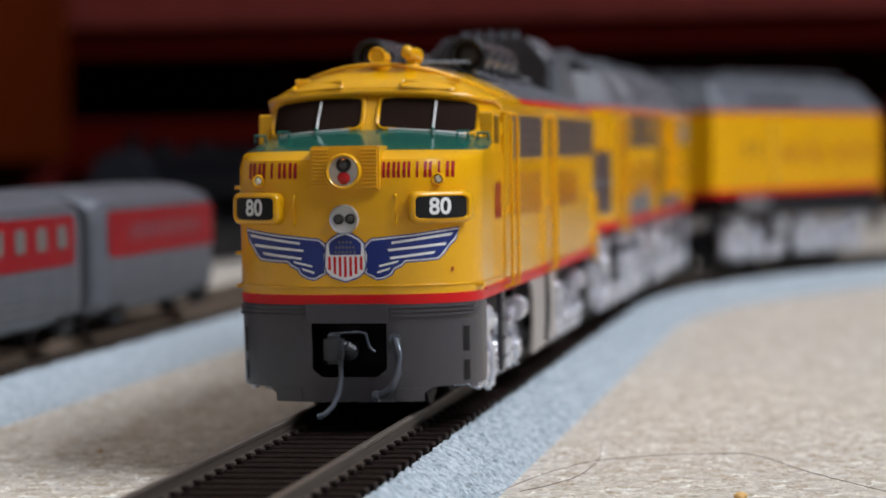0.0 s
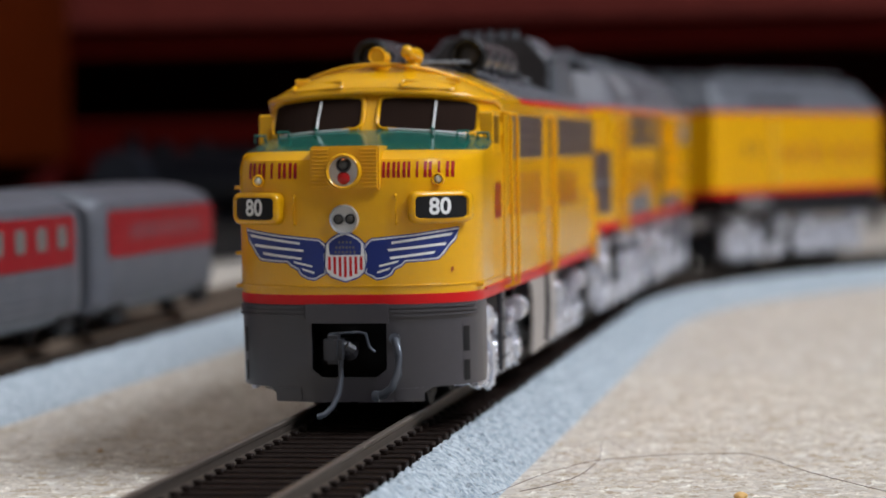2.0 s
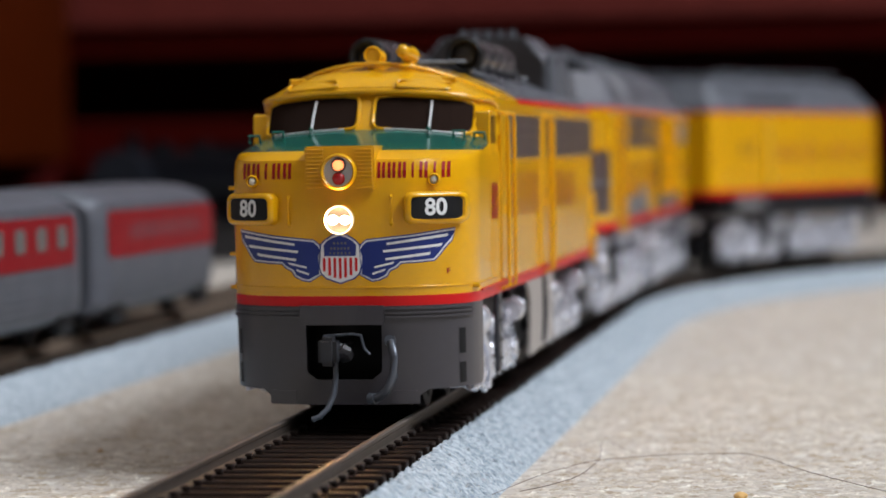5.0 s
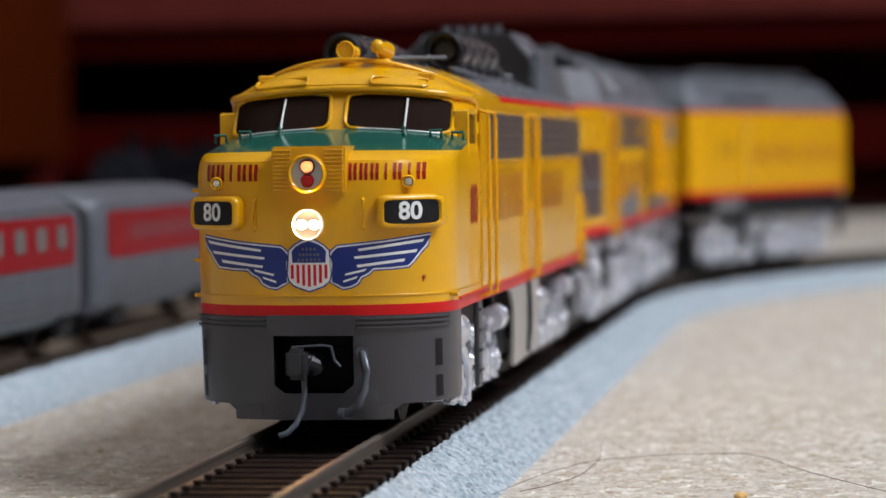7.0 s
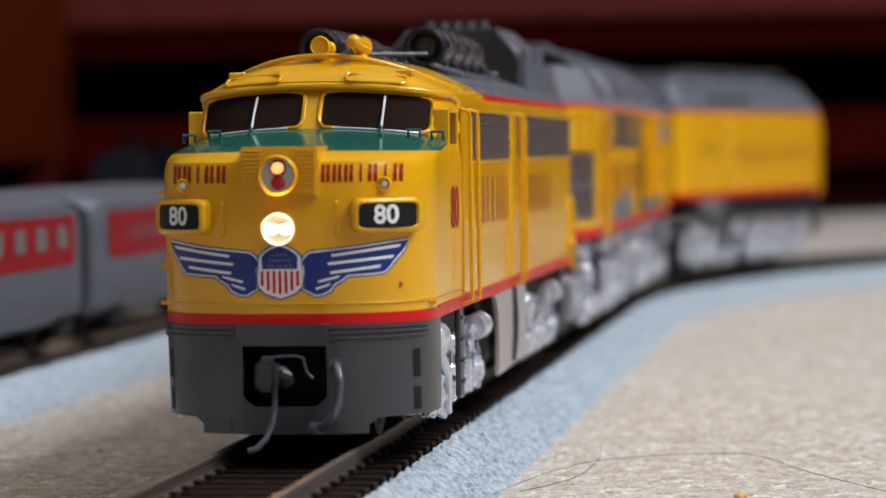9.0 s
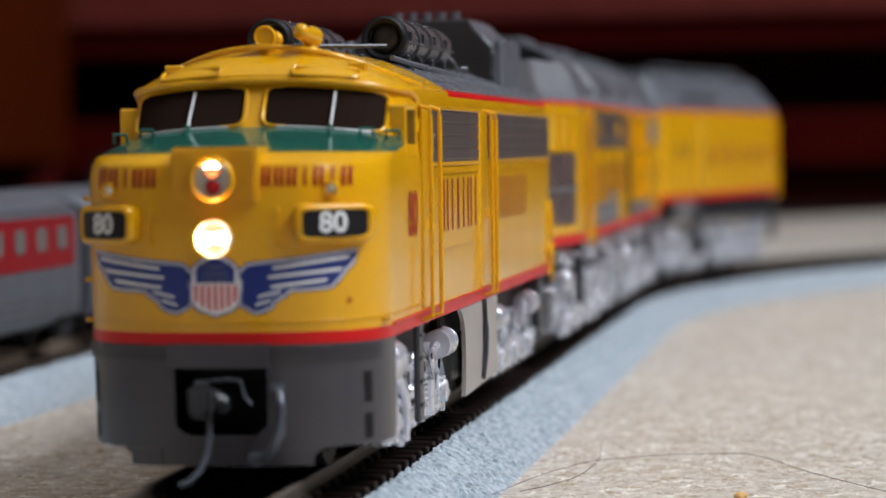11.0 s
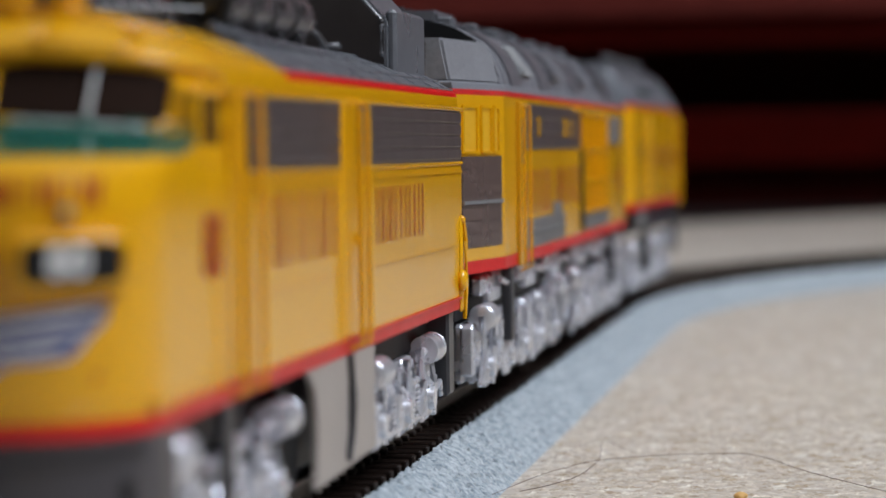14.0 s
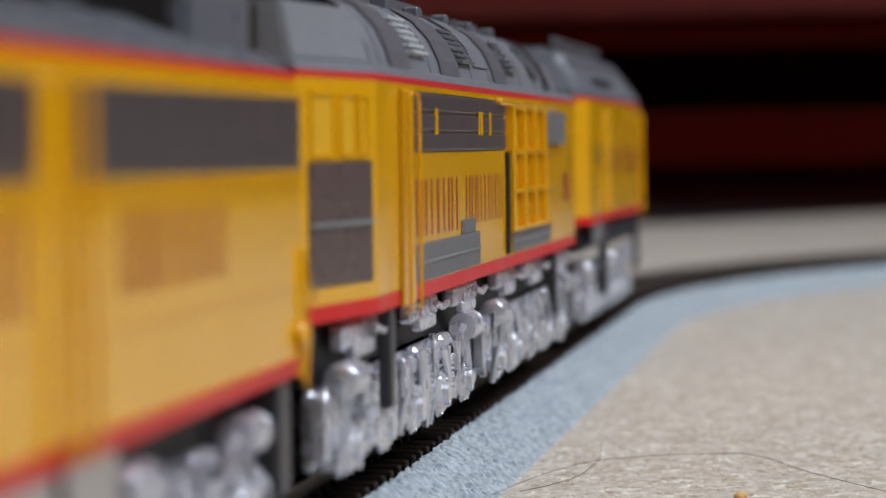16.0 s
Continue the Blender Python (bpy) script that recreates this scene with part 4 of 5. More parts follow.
    for s in (-1, 1):
        for x, z, y0 in ((17.42, 47.22, 63), (15.25, 48.52, 64), (12.05, 50.08, 66), (8.55, 51.42, 68)):
            bm = bmesh.new()
            wire(bm, [(s * x, y, z) for y in (y0, 100, 135, 169.5)], 0.16)
            part("roof_seam", bm, ROOF, a)
        for k in range(9):
            bm = bmesh.new()
            y = 70 + k * 11.8
            wire(bm, [(s * 17.4, y, 47.2), (s * 15.25, y, 48.5), (s * 12.05, y, 50.06), (s * 8.55, y, 51.4)], 0.13)
            part("roof_seam", bm, ROOF, a)
    for s in (-1, 1):
        d = new("drum")
        d.parent = a
        x, z, r = s * 8.2 + 0.4, 54.5, 3.1
        for k in range(4):
            y = 64 + k * 10.5
            bm = bmesh.new()
            rod(bm, (x, y, z), (x, y + 9.6, z), r - 0.05, 28, r - 0.3)
            bmesh.ops.bevel(bm, geom=[e for e in bm.edges if e.calc_face_angle(0) > 1], offset=0.4, segments=2, affect="EDGES")
            box(bm, x - 0.25, x + 0.25, y + 0.4, y + 9.2, z + r - 0.5, z + r + 0.12, 0.08)
            for q in (-1, 1):
                box(bm, *sorted((x + q * (r - 0.35), x + q * (r + 0.1))), y + 0.4, y + 9.2, z - 0.75, z - 0.35, 0.08)
            part("drum_section", bm, DRUM, d, "grey metal drum section", smooth=40)
            bm = bmesh.new()
            rod(bm, (x, y + 9.4, z), (x, y + 10.7, z), r - 0.55, 24)
            part("joint", bm, BLACK, d, smooth=40)
            for q in (-1, 1):
                bm = bmesh.new()
                box(bm, *sorted((x + q * (r - 0.4), x + q * (r + 0.05))), y + 1.6, y + 3.2, z - 0.2, z + 1.1, 0.1)
                part("slot", bm, BLACK, d)
            bm = bmesh.new()
            box(bm, x - 2.6, x + 2.6, y + 3.5, y + 5.0, 49.8, 52.4, 0.2)
            part("saddle", bm, DARK, d)
        bm = bmesh.new()
        ring_mesh(bm, (x, 64.4, z), r - 0.75, r + 0.1, 2.2, 28)
        part("drum_rim", bm, BLACK, d, "black rim of the drum", smooth=40)
        bm = bmesh.new()
        ball(bm, (x, 64.2, z), r - 0.8, 1, 0.45, 1, 20)
        part("drum_end", bm, DARK, d, smooth=60)
        bm = bmesh.new()
        wire(bm, [(x + s * 1.6, 105.5, z - 0.6), (x + s * 2.4, 109, 52.6), (x + s * 2.8, 112, 51.2)], 0.3)
        wire(bm, [(x + s * 2.8 + 1.1 * math.cos(k), 114 + 1.1 * math.sin(k), 51.4 + 0.25 * k / 6) for k in [i * 0.5 for i in range(13)]], 0.28)
        wire(bm, [(x + s * 1.5, 60, 51.7), (x + s * 3.2, 66, 51.0), (x + s * 3.4, 90, 50.6), (x + s * 3.2, 112, 50.4)], 0.4)
        part("pipe", bm, ROOF, d, "grey roof pipe")
    bm = bmesh.new()
    wire(bm, [(-6.4, 58, 53.2), (1, 52, 53.2), (9, 61.5, 53.4)], 0.35)
    part("air_line", bm, DARK, a)
    bm = bmesh.new()
    for k in range(9):
        ball(bm, (4 + k * 0.75, 46 + k * 0.8, 52.0 - 0.03 * k * k + 0.3 * (k % 2)), 0.55, 1, 1, 0.8, 8)
    part("valve", bm, DARK, a, "small dark roof valve cluster")
    bm = bmesh.new()
    sect = [(-12.6, 49.6), (-12.6, 56.2), (-8.2, 61.0), (8.2, 61.0), (12.6, 56.2), (12.6, 49.6)]
    front = [bm.verts.new((x, 145, z)) for x, z in sect]
    rear = [bm.verts.new((x, 169, z)) for x, z in sect]
    bm.faces.new(front).material_index = 1
    bm.faces.new(rear[::-1])
    for i in range(6):
        j = (i + 1) % 6
        bm.faces.new((front[i], front[j], rear[j], rear[i]))
    bmesh.ops.bevel(bm, geom=bm.edges[:], offset=0.3, segments=2, affect="EDGES")
    hs = part("roof_housing", bm, [ROOF, BROWN_D], a, "grey intake housing with dark brown front")
    for k in range(5):
        bm = bmesh.new()
        rod(bm, (-5 + k * 2.5, 150, 60.8), (-5 + k * 2.5, 150, 62.0), 0.8, 12, 0.7)
        rod(bm, (-5 + k * 2.5, 150, 62.0), (-5 + k * 2.5, 150, 62.4), 0.9, 12)
        part("vent_stub", bm, ROOF, hs, smooth=40)
    for s in (-1, 1):
        bm = bmesh.new()
        wire(bm, [(s * 8.6, 144.8, 60.2), (s * 8.6, 144.0, 60.0), (s * 12.0, 144.0, 56.2), (s * 12.0, 144.8, 56.0)], 0.26)
        part("grab_iron", bm, ROOF, hs)
        bm = bmesh.new()
        wire(bm, [(s * 12.1, 144.8, 55.4), (s * 12.1, 144.0, 55.2), (s * 12.1, 144.0, 51.6), (s * 12.1, 144.8, 51.4)], 0.26)
        part("grab_iron", bm, ROOF, hs)
        bm = bmesh.new()
        box(bm, *sorted((s * 12.2, s * 13.7)), 146.5, 169.0, 48.6, 57.6, 0.5)
        part("side_pod", bm, ROOF, hs)
    me = text_mesh("F", 1.05)
    for v in me.vertices:
        v.co = on_front(15.0 + v.co.x, 21.3 + v.co.y, 0.06) * MM
    me.materials.append(LETTER)
    new("end_mark", me).parent = a
    truck(a, 9, 68, 3, 5.6, SPIN, 15.6, 13.6, 1)
    truck(a, 106, 160, 3, 5.6, SPIN, 15.6, 13.6, 2)
    return a


DRUM = mat("grey_drum_metal", (0.17, 0.16, 0.165), 0.27, metal=0.5, grain=0.2, scale=500)
BROWN_D = mat("dark_brown_paint", (0.03, 0.024, 0.023), 0.5, grain=0.2)
STEEL_L = mat("light_steel", (0.42, 0.44, 0.47), 0.3, metal=0.7)
REDGLASS = mat("red_glass", (0.45, 0.006, 0.006), 0.12)
UNLIT = mat("unlit_bulb", (0.05, 0.045, 0.04), 0.15)
DIM = glow("dim_bulb", (1.0, 0.30, 0.10), 2.2)
GLASS = mat("clear_lamp_glass", (0.70, 0.66, 0.56), 0.12, coat=0.4)
REFLECT = mat("pale_reflector", (0.62, 0.61, 0.58), 0.3, metal=0.25)
TENDER_ROOF = mat("grey_tender_roof", (0.125, 0.132, 0.15), 0.4, grain=0.25, scale=200, bump=0.1, wide=40, wide_amount=0.3)
FLASH = glow("flashing_bulb", (1.0, 0.56, 0.26), 900.0)
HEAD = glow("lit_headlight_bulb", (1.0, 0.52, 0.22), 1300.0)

# ---------------------------------------------------------------- turbine unit and tender
def car_body(parent, long, half, nose, taper, rows, mats, label, tail=None):
    """A car shell: rows of (height, share of the half width, material below the next row); tapered ends."""
    verts, rings = [], []
    ys = [0, nose * 0.5, nose, long * 0.35, long * 0.65, long - nose, long - nose * 0.5, long]
    for z, k, inset, m in rows:
        pts = []
        for y in ys:
            e = min(y, long - y)
            tp = taper if tail is None or y < long / 2 else tail
            w = half * k - tp * k * max(0.0, 1 - e / nose)
            yy = y + (inset if y < long / 2 else -inset) * max(0.0, 1 - e / max(nose, 1e-3)) 
            pts.append((w, yy))
        ring = [(w, y, z) for w, y in pts] + [(-w, y, z) for w, y in reversed(pts)]
        rings.append([len(verts) + i for i in range(len(ring))])
        verts += ring
    faces, idx = [], []
    for j in range(len(rows) - 1):
        n = len(rings[0])
        for i in range(n):
            faces.append((rings[j][i], rings[j][(i + 1) % n], rings[j + 1][(i + 1) % n], rings[j + 1][i]))
            idx.append(rows[j][3])
    faces += [rings[0][::-1], rings[-1]]
    idx += [rows[0][3], rows[-1][3]]
    return add_mesh("body", verts, faces, mats, parent, label, idx)


B_LONG, B_HALF = 232.0, 20.0
B_FRONT = 180.0
T_LONG, T_HALF = 127.0, 20.0
T_FRONT = 430.0


def tapered(y, z, out, long=B_LONG, half=B_HALF, nose=24.0, taper=4.2):
    return Vector((half - taper * max(0.0, 1 - y / nose) + out, y, z))


def slab(bm, s, y0, y1, z0, z1, out, deep, mi=0, fn=tapered):
    """A plate on the turbine unit's side, following the tapered ends."""
    vs = []
    for o in (out, out - deep):
        for y, z in ((y0, z0), (y1, z0), (y1, z1), (y0, z1)):
            p = fn(y, z, o)
            vs.append(bm.verts.new((s * p.x, p.y, p.z)))
    for q in ((0, 1, 2, 3), (4, 7, 6, 5), (0, 4, 5, 1), (1, 5, 6, 2), (2, 6, 7, 3), (3, 7, 4, 0)):
        bm.faces.new([vs[i] for i in q]).material_index = mi


def build_turbine_unit():
    b = thing("turbine_locomotive", "yellow model turbine unit with grey hatched roof and silver trucks", "locomotive", "train")
    car_body(b, B_LONG, B_HALF, 24, 4.2, [(20.4, 1, 0, 1), (22.3, 1, 0, 0), (46.9, 1, 0, 1), (47.7, 1.005, 0, 2), (48.6, 0.99, 0, 2), (48.9, 0.97, 0.3, 2)], [YELLOW, RED, ROOF_B], "yellow shell with red stripes and grey roof edge", 0.5)
    # the raised roof deck behind a boxed cowl; shade on its front is coloured black
    half = [(19.4, 48.6), (18.9, 50.6), (17.6, 53.4), (15.4, 55.8), (12.4, 57.6), (8.4, 58.8), (3, 59.3)]
    sect = half + [(-x, z) for x, z in reversed(half)]
    verts, faces, idx = [], [], []
    spans = ((25, 1, 1), (30, 1, 1), (80, 1, 1), (140, 1, 1), (196, 1, 1), (210, 0.97, 0.93), (222, 0.88, 0.7), (228, 0.82, 0.45))
    for y, kx, kz in spans:
        verts += [(x * kx, y, 48.6 + (z - 48.6) * kz) for x, z in sect]
    n = len(sect)
    for r in range(len(spans) - 1):
        for i in range(n - 1):
            faces.append((r * n + i, r * n + i + 1, (r + 1) * n + i + 1, (r + 1) * n + i))
            idx.append(0)
    faces += [tuple(range(n)), tuple(reversed(range((len(spans) - 1) * n, len(spans) * n)))]
    idx += [1, 0]
    deck = add_mesh("roof_deck", verts, faces, [ROOF_B, BLACK], b, "grey raised roof deck, its front blackened as shade", idx, smooth=True)
    deck.data.set_sharp_from_angle(angle=radians(30))
    bm = bmesh.new()
    lo = [bm.verts.new(v) for v in ((-15.4, 0.6, 48.7), (15.4, 0.6, 48.7), (19.5, 25.6, 48.7), (-19.5, 25.6, 48.7))]
    hi = [bm.verts.new(v) for v in ((-14.0, 1.6, 55.2), (14.0, 1.6, 55.2), (17.2, 25.6, 55.2), (-17.2, 25.6, 55.2))]
    bm.faces.new(lo)
    bm.faces.new(hi)
    for i in range(4):
        bm.faces.new((lo[i], lo[(i + 1) % 4], hi[(i + 1) % 4], hi[i]))
    bmesh.ops.recalc_face_normals(bm, faces=bm.faces[:])
    bmesh.ops.bevel(bm, geom=bm.edges[:], offset=0.4, segments=2, affect="EDGES")
    part("front_cowl", bm, COWL, b, "boxed pale grey lattice roof cowl")
    for s in (-1, 1):
        for y0, y1, t0, t1, m in ((36, 50, 0, 5, ROOF), (74, 90, 0, 4, ROOF), (106, 120, 1, 5, ROOF_B), (124, 138, 0, 4, ROOF), (186, 194, 0, 4, DARK)):
            bm = bmesh.new()
            for k in range(t0, t1):
                (xa, za), (xb, zb) = half[k], half[k + 1]
                q = [bm.verts.new((s * (x + 0.12), y, z + 0.15)) for x, z, y in ((xa, za, y0), (xa, za, y1), (xb, zb, y1), (xb, zb, y0))]
                bm.faces.new(q)
            bmesh.ops.remove_doubles(bm, verts=bm.verts[:], dist=0.001)
            bmesh.ops.solidify(bm, geom=bm.faces[:], thickness=-0.12 * s)
            part("roof_panel", bm, m, b, "grey roof access panel")
    for s in (-1, 1):
        # end panel: recesses above, dark mesh below
        for y0, y1 in ((4.0, 10.6), (12.6, 17.2), (18.4, 20.8)):
            bm = bmesh.new()
            slab(bm, s, y0, y1, 38.6, 45.0, 0.03, 0.02)
            rp = part("recess_panel", bm, YELLOW_D, b)
            bm = bmesh.new()
            for q in (y0, y1):
                slab(bm, s, q - 0.3, q + 0.3, 38.3, 45.2, 0.3, 0.4)
            slab(bm, s, y0, y1, 44.9, 45.4, 0.3, 0.4)
            slab(bm, s, y0, y1, 38.2, 38.6, 0.3, 0.4)
            part("recess_rim", bm, YELLOW, rp)
        bm = bmesh.new()
        slab(bm, s, 3.2, 22.0, 24.2, 37.8, 0.05, 0.03)
        mp = part("mesh_panel", bm, PANE_B, b, "dark brown mesh panel")
        for k in range(7):
            z = 24.4 + k * 1.92
            bm = bmesh.new()
            slab(bm, s, 3.3, 21.9, z, z + 1.84, 0.2, 0.22)
            part("mesh_slat", bm, PANE_B, mp)
        bm = bmesh.new()
        slab(bm, s, 3.4, 21.8, 30.7, 31.2, 0.5, 0.4)
        part("cross_bar", bm, STEEL_L, mp)
        me = text_mesh("F", 1.9)
        for v in me.vertices:
            q = tapered(4.6 + v.co.x, 23.2 + v.co.y, 0.06)
            v.co = Vector((s * q.x, q.y, q.z)) * MM
        me.materials.append(LETTER)
        new("end_mark", me).parent = b
        number_80("number", lambda tx, ty, s=s: (s * 20.06, 213.0 + s * tx * 1.1, 31.4 + ty), 7.0, LETTER, b)
        # door with rails
        bm = bmesh.new()
        box(bm, *sorted((s * 19.9, s * 20.5)), 38.0, 46.8, 20.0, 46.6, 0.3, seg=2)
        d = part("door_post", bm, YELLOW, b, "yellow door recess with rounded top")
        bm = bmesh.new()
        box(bm, *sorted((s * 20.4, s * 20.6)), 41.4, 43.2, 36.4, 43.6, 0.08)
        part("door_slot", bm, GRILLE, d)
        for y in (38.8, 46.0):
            bm = bmesh.new()
            handrail(bm, s * 20.4, y, 19.4, 46.0, 0.8, 0.22)
            part("handrail", bm, YELLOW, d)
        # upper grille with painted gaps
        bm = bmesh.new()
        box(bm, *sorted((s * 19.9, s * 20.1)), 48, 130, 38.6, 46.2)
        g = part("grille", bm, GRILLE, b, "brown-grey upper grille")
        for k in range(3):
            z = 38.8 + k * 2.5
            bm = bmesh.new()
            box(bm, *sorted((s * 20.0, s * 20.4)), 48.4, 129.6, z, z + 2.2, 0.2)
            part("grille_slat", bm, GRILLE, g)
        for y, w in ((63, 1.5), (101, 1.2), (103.4, 1.2), (112, 1.0)):
            bm = bmesh.new()
            box(bm, *sorted((s * 20.2, s * 20.55)), y, y + w, 40.8, 44.2, 0.1)
            part("grille_mark", bm, YELLOW, g)
        bm = bmesh.new()
        box(bm, *sorted((s * 19.9, s * 21.2)), 120, 190, 45.4, 46.5, 0.35)
        part("eave", bm, YELLOW, b)
        bm = bmesh.new()
        pl = (lambda y, z, o: Vector((20.0 + o, y, z))) if s > 0 else (lambda y, z, o: Vector((-20.0 - o, y, z)))
        blocks(bm, 5, 49, 84, 28.0, 35.2, pl)
        blocks(bm, 7, 90, 128, 28.4, 35.2, pl)
        part("lettering", bm, LETTER, b)
        # lower mesh panels
        for y0, y1, z0, z1 in ((48, 102, 22.5, 27.2), (86, 98, 27.2, 29.2), (138, 186, 22.6, 26.0)):
            bm = bmesh.new()
            box(bm, *sorted((s * 19.9, s * 20.3)), y0, y1, z0, z1, 0.15)
            part("lower_mesh", bm, MESH, b, "grey mesh panel")
            if y1 - y0 > 20:
                bm = bmesh.new()
                box(bm, *sorted((s * 20.2, s * 20.5)), y0, y1, (z0 + z1) / 2 - 0.15, (z0 + z1) / 2 + 0.15)
                part("lower_mesh_bar", bm, STEEL_L, b)
        # boxed louvre bay
        for iy in range(4):
            for iz, (z0, z1) in enumerate(((26.6, 31.6), (32.6, 37.6), (38.8, 45.0))):
                y0 = 134 + iy * 13.5
                bm = bmesh.new()
                box(bm, *sorted((s * 19.9, s * 20.04)), y0, y0 + 11.5, z0, z1)
                r = part("bay_panel", bm, YELLOW_D, b)
                bm = bmesh.new()
                box(bm, *sorted((s * 19.9, s * 21.3)), y0 - 1.1, y0 + 0.3, z0 - 0.6, z1 + 0.6, 0.2)
                part("bay_rib", bm, YELLOW, r)
        for z in (26.2, 32.1, 38.2, 45.3):
            bm = bmesh.new()
            box(bm, *sorted((s * 19.9, s * 21.0)), 133, 188, z - 0.4, z + 0.4, 0.15)
            part("bay_rail", bm, YELLOW, b)
        bm = bmesh.new()
        box(bm, *sorted((s * 19.9, s * 20.5)), 131, 133.2, 22.6, 38.4, 0.2)
        part("gap_strip", bm, BLACK, b)
        bm = bmesh.new()
        box(bm, *sorted((s * 19.9, s * 21.3)), 178, 202, 39.4, 45.2, 0.3)
        part("side_window", bm, MESH, b, "grey square side window")
        # roof side: ribs, vents and hatches
        for y in range(30, 210, 18):
            bm = bmesh.new()
            wire(bm, [(s * x, y, z) for x, z in half[:6]], 0.16)
            part("roof_rib", bm, ROOF, b)
        for y, m in ((52, WHITE_G), (140, ROOF), (170, ROOF), (92, ROOF)):
            bm = bmesh.new()
            for k in range(6):
                t = k / 6
                box(bm, *sorted((s * (19.7 - 3.9 * t), s * (17.6 - 3.9 * t))), y, y + 11, 50.9 + 5.2 * t, 51.4 + 5.2 * t, 0.12)
            part("roof_vent", bm, m, b, "slatted roof vent")
    for y, w, h, l in ((32, 17, 1.6, 20), (58, 15, 0.9, 34), (98, 16, 1.5, 30), (134, 13, 0.8, 22), (162, 15, 1.2, 30)):
        bm = bmesh.new()
        box(bm, -w / 2, w / 2, y, y + l, 58.0, 59.2 + h, 0.6, seg=2)
        hh = part("roof_hatch", bm, ROOF, b, "raised grey roof hatch")
        for k in range(3):
            bm = bmesh.new()
            yy = y + l * (k + 0.5) / 3
            rod(bm, (0, yy, 59.0 + h), (0, yy, 59.9 + h), min(4.2, l / 7.5), 18)
            part("roof_fan", bm, DARK, hh, smooth=40)
    for s in (-1, 1):
        for y in range(30, 205, 25):
            bm = bmesh.new()
            box(bm, s * 10 - 1.2, s * 10 + 1.2, y, y + 3, 57.6, 59.6, 0.3)
            part("roof_lug", bm, ROOF, b)
    # sloped front roof with a mesh face
    bm = bmesh.new()
    for i in range(9):
        for j in range(6):
            x, z = -11 + i * 2.6, 49.2 + j * 0.95
            box(bm, x, x + 2.0, 0.45 + j * 0.15, 1.2 + j * 0.15, z, z + 0.62)
    tagged(part("front_mesh", bm, MESH, b, "grey mesh roof end"), kind="stuff")
    bm = bmesh.new()
    box(bm, -15, 15, 4, B_LONG - 4, 13.5, 20.6)
    box(bm, -12, 12, 100, 132, 3, 14, 0.6)
    part("underframe", bm, BLACK, b)
    for s in (-1, 1):
        for y in (16, 60, 96, 140, 175, 214):
            bm = bmesh.new()
            box(bm, *sorted((s * 15.5, s * 17.6)), y, y + 20, 16.6, 19.6, 0.5)
            box(bm, *sorted((s * 16.5, s * 18.2)), y + 4, y + 15, 15.4, 17.4, 0.4)
            rod(bm, (s * 18, y + 3, 17.8), (s * 18.4, y + 3, 17.8), 0.7, 10)
            wire(bm, [(s * 18.4, y + 13, 18.6), (s * 18.8, y + 17, 17.8), (s * 18.6, y + 22, 18.2)], 0.45)
            part("equipment_box", bm, SILVER, b, "silver underfloor equipment box")
        for y in (33.5, 199):
            bm = bmesh.new()
            box(bm, *sorted((s * 18.0, s * 19.6)), y, y + 3.0, 8.5, 20.2, 0.3)
            part("ladder", bm, DARK, b)
    truck(b, 6, 110, 5, 6.0, SPIN, 17.4, 15.2, 3)
    truck(b, 124, 226, 5, 6.0, SPIN, 17.4, 15.2, 4)
    bm = bmesh.new()
    rod(bm, (0, -10, 9.8), (0, 8, 9.8), 1.6, 10)
    rod(bm, (0, B_LONG - 8, 9.8), (0, B_LONG + 18, 9.8), 1.6, 10)
    part("drawbar", bm, BLACK, b)
    return b


